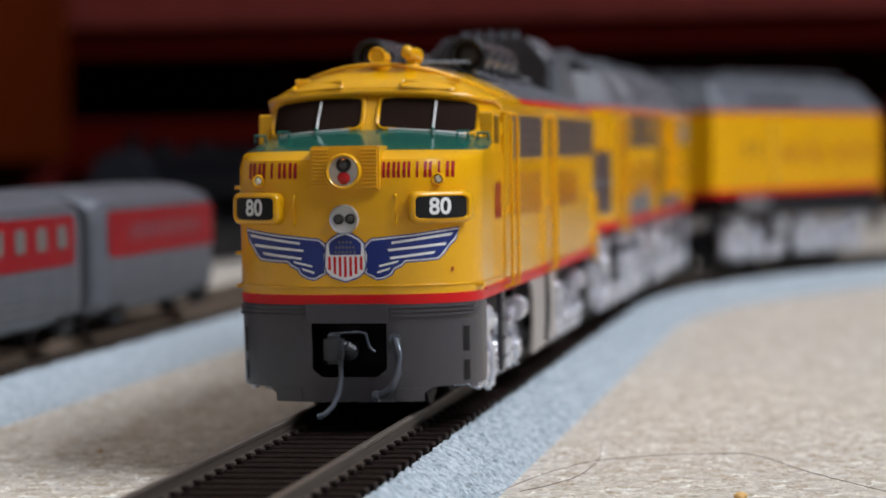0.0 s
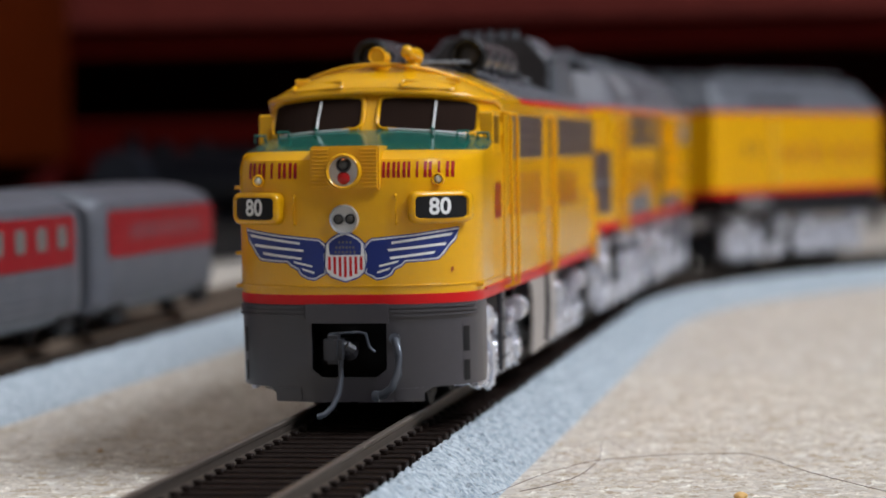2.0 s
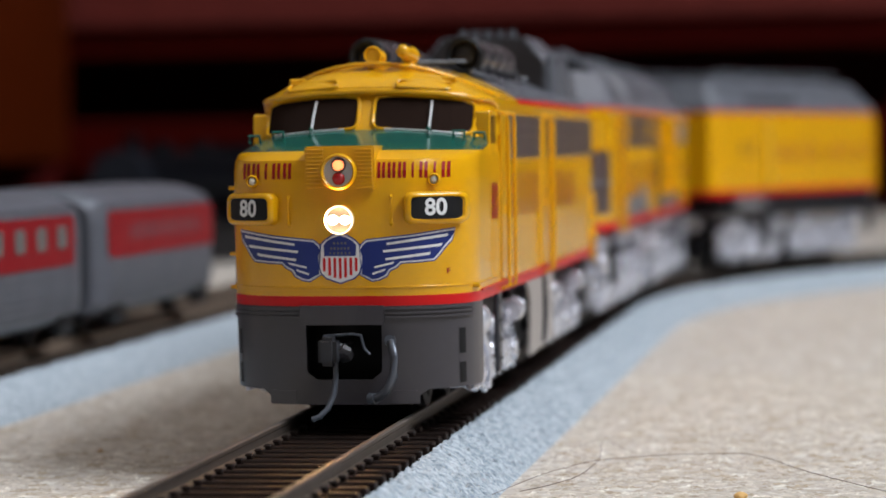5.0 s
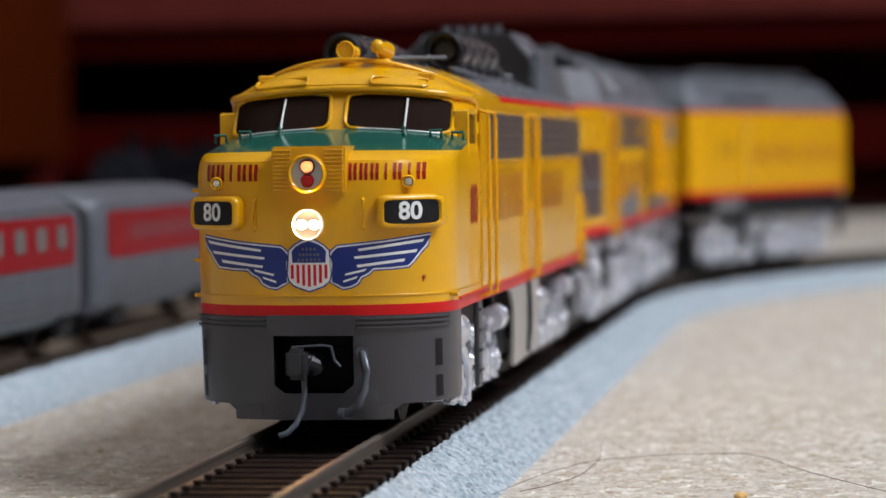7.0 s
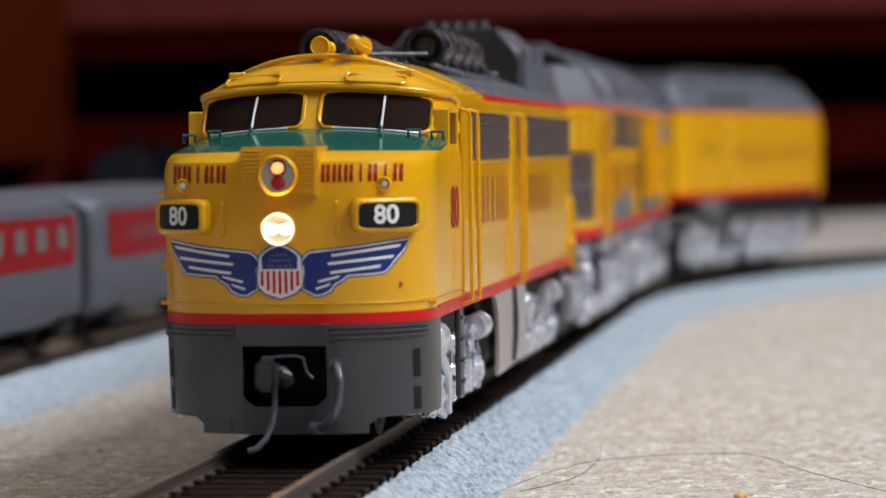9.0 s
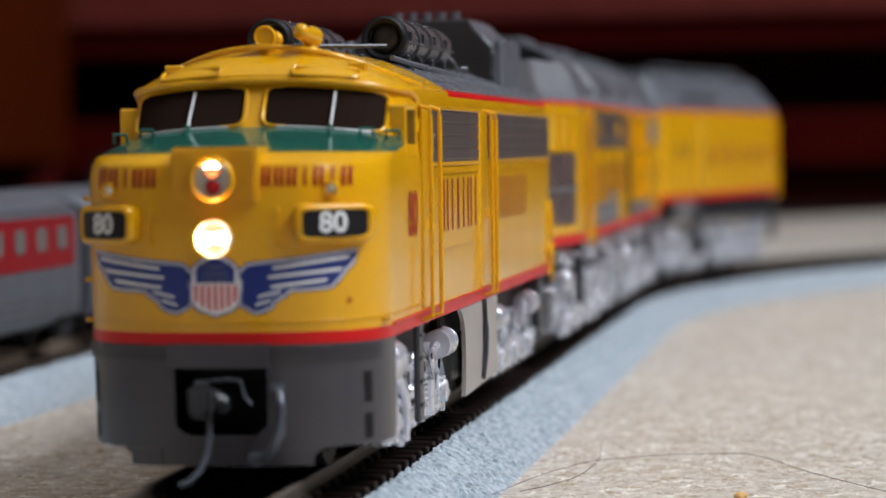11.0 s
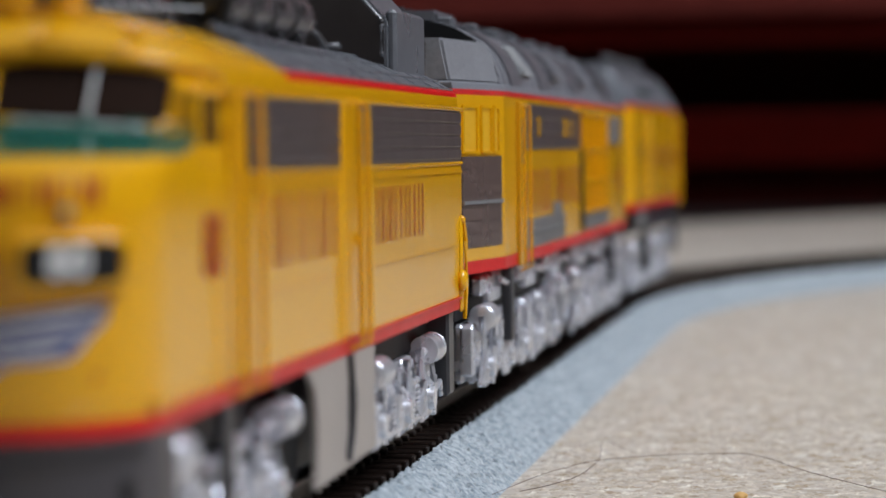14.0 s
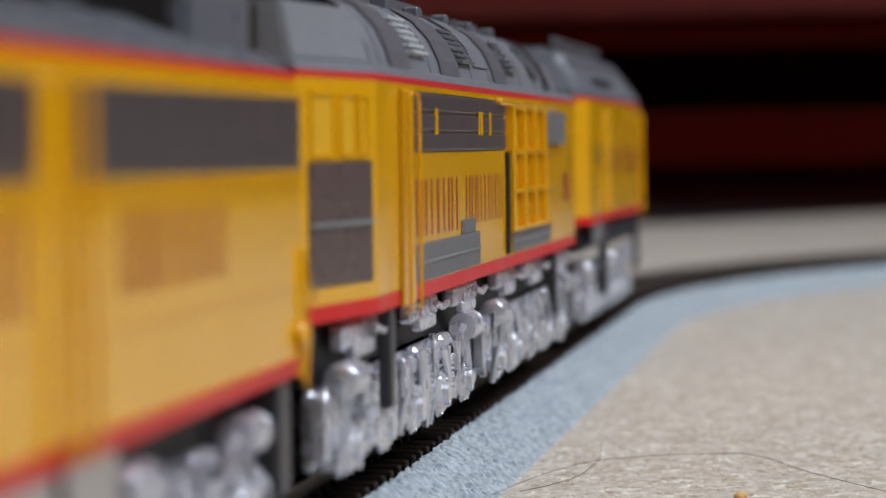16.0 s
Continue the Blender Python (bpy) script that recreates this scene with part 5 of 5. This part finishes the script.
def build_tender():
    t = thing("tender", "yellow model tender with sloped grey roof and roof railing", "tender", "train")
    car_body(t, T_LONG, T_HALF, 6, 2.4, [(23.2, 1, 0, 1), (24.9, 1, 0, 0), (48.2, 1, 0, 1), (49.0, 1, 0, 2), (50.0, 0.99, 0, 2), (55.4, 0.80, 4, 2), (55.9, 0.775, 4.6, 2), (58.4, 0.68, 6, 2), (58.7, 0.62, 7.5, 2)], [YELLOW, RED, TENDER_ROOF], "yellow shell with sloped grey roof", 0.6)
    for s in (-1, 1):
        bm = bmesh.new()
        box(bm, *sorted((s * 19.8, s * 20.9)), 36, 40.4, 24.9, 46.5, 0.4)
        part("door_post", bm, YELLOW_D, t, "yellow vertical door post")
        bm = bmesh.new()
        box(bm, *sorted((s * 18.4, s * 20.0)), 36.4, 40.0, 7.5, 23.2, 0.3)
        for z in (9.5, 12.5, 15.5, 18.5):
            box(bm, *sorted((s * 19.8, s * 20.4)), 36.6, 39.8, z, z + 0.5)
        part("ladder", bm, DARK, t, "dark step ladder")
        for y in (18.5, 26.0):
            bm = bmesh.new()
            box(bm, *sorted((s * 19.9, s * 20.15)), y, y + 1.6, 35.2, 39.6, 0.1)
            part("wall_slot", bm, BLACK, t)
        pl = (lambda y, z, o: Vector((20.0 + o, y, z))) if s > 0 else (lambda y, z, o: Vector((-20.0 - o, y, z)))
        for n, y0, y1 in ((5, 45, 78), (7, 84, 120)):
            bm = bmesh.new()
            blocks(bm, n, y0, y1, 33.0, 38.8, pl, 0.06, 0.22)
            part("lettering", bm, LETTER_O, t)
        for y in (122.5, 125.5):
            bm = bmesh.new()
            handrail(bm, s * 19.6, y, 22, 47, 0.8, 0.3)
            part("handrail", bm, YELLOW, t)
        bm = bmesh.new()
        box(bm, *sorted((s * 18.9, s * 19.6)), 15.5, 35.5, 18.6, 23.2, 0.2)
        part("skirt_panel", bm, MESH, t, "grey skirt panel")
        for k in range(9):
            bm = bmesh.new()
            y = 43 + k * 8.6
            wire(bm, [(s * 18.2, y, 17.8), (s * 18.5, y + 4.2, 20.5), (s * 18.2, y + 8.2, 23.0)], 0.6)
            part("lattice_bar", bm, DARK, t)
        bm = bmesh.new()
        box(bm, *sorted((s * 17.8, s * 19.4)), 121.5, 125.5, 9.0, 23.2, 0.3)
        part("ladder", bm, DARK, t)
        for k in range(7):
            bm = bmesh.new()
            box(bm, s * 18.4 - 0.5, s * 18.4 + 0.9, 26 + k * 5.4, 28 + k * 5.4, 51.6, 53.0, 0.1)
            part("roof_slot", bm, BLACK, t)
        bm = bmesh.new()
        wire(bm, [(s * 15.6, y, 55.9) for y in (8, 40, 80, 120)], 0.4)
        part("gutter", bm, DARK, t, "dark roof gutter")
        for k in range(12):
            bm = bmesh.new()
            rod(bm, (s * 11, 18 + k * 8.6, 58.4), (s * 11, 18 + k * 8.6, 61.5), 0.3, 6)
            part("railing_post", bm, ROOF, t)
        for z in (60.0, 61.5):
            bm = bmesh.new()
            wire(bm, [(s * 11, y, z) for y in (18, 50, 80, 112.6)], 0.28)
            part("railing_bar", bm, ROOF, t, "thin grey roof railing")
    for s in (-1, 1):
        for k in range(9):
            bm = bmesh.new()
            y = 12 + k * 13
            wire(bm, [(s * 19.8, y, 50.1), (s * 16.0, y, 55.5)], 0.25)
            part("roof_rib", bm, TENDER_ROOF, t)
    for y in (22, 46, 70, 94):
        bm = bmesh.new()
        box(bm, -8, 8, y, y + 18, 58.4, 60.0, 0.4, seg=2)
        part("roof_hatch", bm, ROOF, t)
    bm = bmesh.new()
    box(bm, -17.5, 17.5, 8, T_LONG - 3, 17.5, 23.3, 0.4)
    part("underframe", bm, BLACK, t, "black tender frame")
    truck(t, 10, 54, 3, 5.8, SPIN, 16.6, 15.0, 5)
    truck(t, 62, 116, 4, 5.8, SPIN, 16.6, 15.0, 6)
    return t


ROOF_B = mat("pale_grey_roof_paint", (0.20, 0.207, 0.23), 0.36, grain=0.2, scale=300, bump=0.1, wide=40, wide_amount=0.25)
COWL = mat("pale_grey_lattice", (0.22, 0.222, 0.238), 0.45, grain=0.35, scale=1400, second=(0.13, 0.13, 0.145), bump=0.5, bump_scale=1800)
YELLOW_D = mat("yellow_paint_recess", (0.71, 0.375, 0.008), 0.4, grain=0.1, scale=1800, bump=0.25, bump_scale=2600)
PANE_B = mat("brown_mesh", (0.10, 0.064, 0.057), 0.28, grain=0.25, scale=1800)
LETTER_O = mat("faded_red_lettering", (0.40, 0.085, 0.010), 0.4)
WHITE_G = mat("pale_grey_paint", (0.45, 0.46, 0.47), 0.45)

cab_unit = build_cab_unit()
turbine_unit = build_turbine_unit()
tender = build_tender()

# ---------------------------------------------------------------- the second train
def build_coach(y0, long, stripe0, stripe1, windows, label):
    c = thing("passenger_coach", label, "coach", "coaches", SECOND, y0, RAIL)
    sect = [(15.5, 5.0), (17.6, 7.0), (18.0, 12), (18.0, 24), (17.4, 28.4), (15.2, 29.7), (11, 31.0), (5, 31.6)]
    sect = sect + [(-x, z) for x, z in reversed(sect)]
    verts, faces = [], []
    for y, k, dz in ((0, 0.84, -1.5), (1.5, 0.93, -0.6), (4, 1, 0), (long - 10, 1, 0), (long - 4, 0.96, -0.8), (long - 1, 0.88, -2.2), (long, 0.8, -3.2)):
        verts += [(x * k, y, z + (dz if z > 25 else 0)) for x, z in sect]
    n = len(sect)
    for r in range(6):
        for i in range(n):
            faces.append((r * n + i, r * n + (i + 1) % n, (r + 1) * n + (i + 1) % n, (r + 1) * n + i))
    faces += [tuple(range(n)), tuple(reversed(range(6 * n, 7 * n)))]
    add_mesh("body", verts, faces, COACH, c, "fluted silver coach shell")
    for s in (-1, 1):
        bm = bmesh.new()
        vs = [[bm.verts.new((s * x, y, z)) for y, z in rounded(stripe0, stripe1, 16.6, 26.6, 2.0)] for x in (18.15, 17.8)]
        bm.faces.new(vs[0])
        for i in range(len(vs[0])):
            j = (i + 1) % len(vs[0])
            bm.faces.new((vs[0][i], vs[0][j], vs[1][j], vs[1][i]))
        st = part("stripe", bm, COACH_RED, c, "red window band")
        for y in windows:
            bm = bmesh.new()
            vs = [[bm.verts.new((s * x, yy, z)) for yy, z in rounded(y, y + 6.0, 20.0, 24.6, 1.2)] for x in (18.3, 18.0)]
            bm.faces.new(vs[0])
            for i in range(len(vs[0])):
                j = (i + 1) % len(vs[0])
                bm.faces.new((vs[0][i], vs[0][j], vs[1][j], vs[1][i]))
            part("window", bm, COACH_PANE, st, "pale frosted window")
        if not windows:
            bm = bmesh.new()
            blocks(bm, 7, stripe0 + 16, stripe1 - 14, 20.0, 23.6, (lambda y, z, o, s=s: Vector((s * (18.2 + o), y, z))))
            part("lettering", bm, COACH, st)
        for k in range(5):
            bm = bmesh.new()
            box(bm, *sorted((s * 17.9, s * 18.15)), 5, long - 8, 8.0 + k * 1.6, 8.7 + k * 1.6, 0.1)
            part("flute", bm, COACH, c)
    for y in (14, long - 12):
        bm = bmesh.new()
        for q in (-1, 1):
            rod(bm, (q * 6.8, y, 4.6), (q * 9.0, y, 4.6), 4.6, 20)
        rod(bm, (-14, y, 4.6), (14, y, 4.6), 0.9, 8)
        part("wheelset", bm, STEEL, c, smooth=40)
        for s in (-1, 1):
            bm = bmesh.new()
            box(bm, *sorted((s * 14.2, s * 17.0)), y - 5, y + 5, 2.6, 8.6, 0.8)
            part("axle_box", bm, BLACK, c)
    bm = bmesh.new()
    box(bm, -12, 12, 6, long - 6, 3.6, 5.6, 0.4)
    part("underframe", bm, BLACK, c)
    return c


COACH = mat("silver_coach_plastic", (0.135, 0.14, 0.16), 0.42, metal=0.25, grain=0.1, scale=300)
COACH_RED = mat("red_coach_band", (0.26, 0.009, 0.014), 0.45, spec=0.3)
COACH_PANE = mat("frosted_window", (0.14, 0.135, 0.125), 0.4)
build_coach(392, 134, 14, 124, [20 + 13.2 * i for i in range(8)], "low silver coach with red window band on the second track")
build_coach(537, 99, 3.5, 93, [], "low silver coach with rounded end and lettered red band")


def build_steam_engine():
    e = thing("steam_locomotive", "black model steam engine standing behind the silver coaches", "locomotive", "", -228, 1050, 0)
    e.rotation_euler = (0, 0, radians(-12))
    bm = bmesh.new()
    rod(bm, (0, 0, 36), (0, 120, 36), 13, 28)
    part("boiler", bm, STEAM, e, "blue-black boiler", smooth=40)
    bm = bmesh.new()
    rod(bm, (0, -3, 36), (0, 1, 36), 13.6, 28, 13.9)
    part("smokebox_front", bm, STEAM_F, e, smooth=40)
    for y, r, h in ((10, 3.6, 56), (36, 5.2, 53), (74, 5.6, 53)):
        bm = bmesh.new()
        rod(bm, (0, y, 46), (0, y, h), r, 18, r * 0.86)
        part("chimney" if y == 10 else "dome", bm, STEAM, e, smooth=40)
    bm = bmesh.new()
    box(bm, -16, 16, 116, 150, 18, 52, 1.5, seg=2)
    part("cab", bm, STEAM, e)
    bm = bmesh.new()
    box(bm, -17, 17, -6, 150, 17.5, 20, 0.5)
    part("running_board", bm, STEAM, e)
    bm = bmesh.new()
    box(bm, -12, 12, -4, 150, 1.0, 18, 0.5)
    part("frame", bm, BLACK, e)
    for y in (16, 36, 56, 76):
        for s in (-1, 1):
            bm = bmesh.new()
            rod(bm, (s * 7, y, 10.5), (s * 9.4, y, 10.5), 10.0, 26)
            part("wheel", bm, STEEL, e, smooth=40)
    for s in (-1, 1):
        bm = bmesh.new()
        rod(bm, (s * 14, -2, 12), (s * 14, 14, 12), 5.2, 18)
        part("cylinder", bm, STEAM, e, smooth=40)
        bm = bmesh.new()
        wire(bm, [(s * 14.5, 0, 47), (s * 15, 40, 46.5), (s * 15, 115, 46)], 0.8)
        part("handrail", bm, STEAM, e)
    return e


STEAM_F = mat("blue_grey_metal", (0.009, 0.011, 0.017), 0.5, spec=0.15, grain=0.2)
STEAM = mat("blue_black_metal", (0.002, 0.0025, 0.004), 0.6, spec=0.06, grain=0.2)
build_steam_engine()


# ---------------------------------------------------------------- furniture along the far wall
def build_sideboard():
    s = thing("sideboard", "long dark red wooden sideboard with an open shelf", "sideboard", "", 0, 1960, 0)
    x0, x1 = -900, 800

    def board(name, a, b, c, d, e, f, m, label=""):
        bm = bmesh.new()
        box(bm, a, b, c, d, e, f, 1.5, seg=2)
        return part(name, bm, m, s, label)

    board("plinth", x0, x1, 40, 340, 0, 30, WOOD_K, "black recessed plinth")
    board("lower_drawer", x0, x1, 0, 18, 33, 70, WOOD)
    board("shelf", x0, x1, 4, 340, 66, 72, WOOD_K)
    board("back", x0, x1, 330, 344, 30, 640, WOOD_K)
    board("rail", x0, x1, 0, 20, 121, 142, WOOD)
    board("upper_drawer", x0, x1, -14, 10, 143, 330, WOOD_L, "lighter brown drawer front")
    board("upper_drawer", x0, x1, -14, 10, 334, 600, WOOD_L, "lighter brown drawer front")
    board("deck", x0, x1, 2, 340, 139, 145, WOOD_K)
    board("top", x0 - 10, x1 + 10, -18, 346, 602, 630, WOOD)
    for x in (x0, x1 - 18):
        board("side", x, x + 18, 2, 340, 28, 602, WOOD)
    for x in (-300, 300):
        board("divider", x, x + 16, 8, 330, 71, 140, WOOD_K)
    for x in (-600, 0, 600):
        for z in (240, 470):
            bm = bmesh.new()
            rod(bm, (x, -34, z), (x, -12, z), 13, 18, 9)
            part("knob", bm, WOOD, s, smooth=40)


WOOD_K = mat("black_red_wood", (0.07, 0.004, 0.003), 0.7, spec=0.1, grain=0.4, scale=40)
build_sideboard()
# a flat dark sheet just above the carpet, slant-edged, reaching to the furniture
FLOOR_D = mat("dark_floor_sheet", (0.022, 0.018, 0.018), 0.6, spec=0.15, grain=0.3, scale=60)
dark_sheet = add_mesh("floor_sheet", [(-422, 1008, 0.6), (194, 1998, 0.6), (-900, 1998, 0.6), (-900, 1008, 0.6)], [(0, 1, 2, 3)], FLOOR_D)
tagged(dark_sheet, "flat dark sheet with a slanted edge over the carpet", "", "", "structure")


def build_cabinet():
    c = thing("cabinet", "orange-brown wooden cabinet on short feet", "cabinet", "", -720, 1700, 0)
    bm = bmesh.new()
    box(bm, -300, 198, 0, 230, 42, 800, 2, seg=2)
    part("carcass", bm, WOOD_O, c)
    bm = bmesh.new()
    box(bm, -290, 188, -16, -1, 52, 780, 3, seg=2)
    d = part("door", bm, WOOD_O, c)
    bm = bmesh.new()
    rod(bm, (150, -34, 420), (150, -14, 420), 12, 16)
    part("handle", bm, CHROME, d, smooth=40)
    for x in (-280, 178):
        for y in (14, 210):
            bm = bmesh.new()
            rod(bm, (x, y, 0), (x, y, 44), 14, 14, 20)
            part("foot", bm, WOOD_K, c, smooth=40)


build_cabinet()


# ---------------------------------------------------------------- small things on the carpet
def build_window():
    w = tagged(new("window_1"), "plain white framed window in the side wall", "", "", "structure")
    y0, y1, z0, z1 = [v * 1000 for v in WINDOW]
    x = EAST * 1000
    for k, (a, b, c, d) in enumerate(((y0, y1, z0 - 40, z0 + 40), (y0, y1, z1 - 40, z1), (y0, y0 + 40, z0 + 40, z1 - 40), (y1 - 40, y1, z0 + 40, z1 - 40))):
        bm = bmesh.new()
        box(bm, x - (40 if k == 0 else 10), x + 20, a, b, c, d, 3)
        part("window_sill" if k == 0 else "window_frame", bm, CEIL, w)


build_window()


def hair(name, pts, r, label):
    bm = bmesh.new()
    out = []
    for i in range(len(pts) - 1):
        p0, p1, p2, p3 = [Vector(pts[max(0, min(len(pts) - 1, i + k))]) for k in (-1, 0, 1, 2)]
        for j in range(6):
            t = j / 6
            out.append(0.5 * ((2 * p1) + (p2 - p0) * t + (2 * p0 - 5 * p1 + 4 * p2 - p3) * t * t + (3 * p1 - p0 - 3 * p2 + p3) * t ** 3))
    wire(bm, out + [Vector(pts[-1])], r, 5)
    return tagged(part(name, bm, HAIR), label, "hair", "hairs on the carpet")


HAIR = mat("dark_brown_hair", (0.09, 0.045, 0.03), 0.5)
hair("hair", [(23.8, 357.4, 1.0), (27.7, 376.3, 1.2), (30.7, 385.8, 1.3), (34.8, 394.3, 1.4), (43.6, 401.2, 1.4), (54.7, 403.9, 1.4), (59.1, 400.4, 1.3), (65.4, 384.7, 1.3), (73.6, 369.1, 1.2), (80, 358, 1.1)], 0.05, "long thin dark hair lying on the carpet")
hair("hair", [(27.2, 361.2, 1.0), (30.5, 366.2, 1.2), (33.5, 375.3, 1.3), (34.7, 387.3, 1.5), (34.7, 397.2, 1.6), (33.4, 411.4, 1.8)], 0.05, "short curled dark hair lying on the carpet")
hair("hair", [(25.7, 393.2, 1.0), (28.4, 405.8, 1.2), (30.7, 417.6, 1.3), (33.6, 420.1, 1.3), (37.7, 410.0, 1.1)], 0.03, "fine arched hair half sunk in the carpet")


def crumb(x, y, r, m, label):
    bm = bmesh.new()
    bmesh.ops.create_icosphere(bm, subdivisions=2, radius=r)
    rnd = random.Random(int(x * 7))
    for v in bm.verts:
        v.co *= rnd.uniform(0.75, 1.2)
        v.co.z *= 0.5
        v.co += Vector((x, y, r * 0.3 + 0.25))
    return tagged(part("crumb", bm, m), label, "crumb")


crumb(57.6, 362.0, 0.95, mat("orange_crumb", (0.74, 0.44, 0.15), 0.6), "small orange crumb on the carpet")
crumb(-48.2, 412.3, 0.5, mat("brown_crumb", (0.42, 0.24, 0.09), 0.6), "tiny brown crumb on the carpet")


def scatter_pile():
    """The carpet's loops on the nearest stretches."""
    rnd = np.random.default_rng(4)
    spans = (((25, 135), (300, 560), 24000), ((25, 190), (560, 800), 8000), ((-77, -24.5), (300, 680), 13000))
    verts, faces = [], []
    for (x0, x1), (y0, y1), n in spans:
        for _ in range(n):
            x, y = rnd.uniform(x0, x1), rnd.uniform(y0, y1)
            if y > BEND_Y - 30 and x > 0:
                rr = math.hypot(BEND_R - x, y - BEND_Y)
                if y > BEND_Y and abs(rr - BEND_R) < 25:
                    continue
            a, l, w, h = rnd.uniform(0, math.pi), rnd.uniform(0.6, 1.6), rnd.uniform(0.25, 0.5), rnd.uniform(0.14, 0.34)
            c, s = math.cos(a), math.sin(a)
            z = rnd.uniform(-0.08, 0.02)
            tip = rnd.uniform(-0.08, 0.08)
            b = len(verts)
            verts += [(x + c * l, y + s * l, z + tip), (x - c * l, y - s * l, z - tip), (x - s * w, y + c * w, z), (x + s * w, y - c * w, z), (x, y, z + h), (x, y, z - h)]
            faces += [(b, b + 2, b + 4), (b + 2, b + 1, b + 4), (b + 1, b + 3, b + 4), (b + 3, b, b + 4)]
    return tagged(add_mesh("carpet_pile", verts, faces, PILE, smooth=True), "short twisted beige carpet loops", "carpet pile", "", "stuff")


def pile_material():
    m = flecks(mat("carpet_loops", (0.62, 0.56, 0.495), 0.95, spec=0.1, grain=0.6, scale=380, second=(0.47, 0.40, 0.325), wide=45, wide_amount=0.15))
    nt = m.node_tree
    b = nt.nodes["Principled BSDF"]
    old = b.inputs["Base Color"].links[0].from_socket
    g = nt.nodes.new("ShaderNodeNewGeometry")
    r = nt.nodes.new("ShaderNodeValToRGB")
    r.color_ramp.elements[0].color, r.color_ramp.elements[1].color = (0.78, 0.74, 0.69, 1), (1.22, 1.22, 1.2, 1)
    nt.links.new(g.outputs["Random Per Island"], r.inputs[0])
    mx = nt.nodes.new("ShaderNodeMix")
    mx.data_type, mx.blend_type = "RGBA", "MULTIPLY"
    mx.inputs[0].default_value = 1.0
    nt.links.new(old, mx.inputs[6])
    nt.links.new(r.outputs[0], mx.inputs[7])
    nt.links.new(mx.outputs[2], b.inputs["Base Color"])
    return m


PILE = pile_material()
scatter_pile()

lay_ties()


# ---------------------------------------------------------------- what moves
# Seconds and the distance of the train's nose along the track, mm.
RUN = [(0.0, 378.2), (4.3, 378.0), (5.2, 372.6), (6.0, 364.8), (6.5, 359.7), (7.0, 353.1), (7.5, 351.1), (8.0, 347.6), (8.5, 341.5), (9.3, 331.0), (10.2, 316.5), (11.0, 300.9), (11.5, 290.5), (12.0, 275.5), (12.5, 258.6), (13.0, 239.7), (13.5, 219.0), (14.0, 198.1), (14.5, 174.0), (15.0, 147.7), (15.5, 120.5), (16.0, 91.6)]


def car_pose(front, a0, a1):
    """The pose of a car whose front lies at arc length front and whose pivots lie a0 and a1 behind it."""
    x0, y0, h0 = track_point(front + a0)
    x1, y1, h1 = track_point(front + a1)
    turn = math.atan2(x1 - x0, y1 - y0)
    ox, oy = x0 - math.sin(turn) * a0, y0 - math.cos(turn) * a0
    return pose(ox * MM, oy * MM, RAIL * MM, 0, 0, -math.degrees(turn))


def run_at(t):
    for (ta, sa), (tb, sb) in zip(RUN, RUN[1:]):
        if t <= tb:
            return sa + (sb - sa) * (t - ta) / (tb - ta)
    return RUN[-1][1]


def motions():
    walk(cab_unit, [(t, car_pose(s, 38, 133)) for t, s in RUN])
    walk(turbine_unit, [(t, car_pose(s + B_FRONT, 58, 175)) for t, s in RUN])
    walk(tender, [(t, car_pose(s + T_FRONT, 31, 93)) for t, s in RUN])
    # wheels roll with the run
    times = [0.0]
    last = run_at(0)
    t = 0.0
    while t < 16.0:
        t = round(t + 0.1, 3)
        if abs(run_at(t) - last) > 6.0 or t >= 16.0 or abs(t - 4.3) < 0.01:
            times.append(t)
            last = run_at(t)
    for o, y, r in SPIN:
        walk(o, [(q, pose(0, y * MM, r * MM, math.degrees((RUN[0][1] - run_at(q)) / r), 0, 0)) for q in times])
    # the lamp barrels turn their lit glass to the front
    flashes = [2.65, 3.87, 5.1, 6.3, 7.5, 8.72, 9.92, 11.15, 12.35, 13.55, 14.75]
    for kind, o, c in LAMPS:
        at = o.location.copy()
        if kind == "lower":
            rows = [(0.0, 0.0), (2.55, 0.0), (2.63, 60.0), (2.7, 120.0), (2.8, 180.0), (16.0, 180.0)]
        else:
            rows = [(0.0, 0.0), (2.4, 0.0), (2.47, 60.0), (2.5, 120.0)]
            for f in flashes:
                rows += [(f - 0.1, 120.0), (f - 0.07, 180.0), (f - 0.03, 240.0), (f + 0.07, 240.0), (f + 0.1, 180.0), (f + 0.14, 120.0)]
            rows.append((16.0, 120.0))
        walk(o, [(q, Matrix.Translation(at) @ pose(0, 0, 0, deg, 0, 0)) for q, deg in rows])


motions()
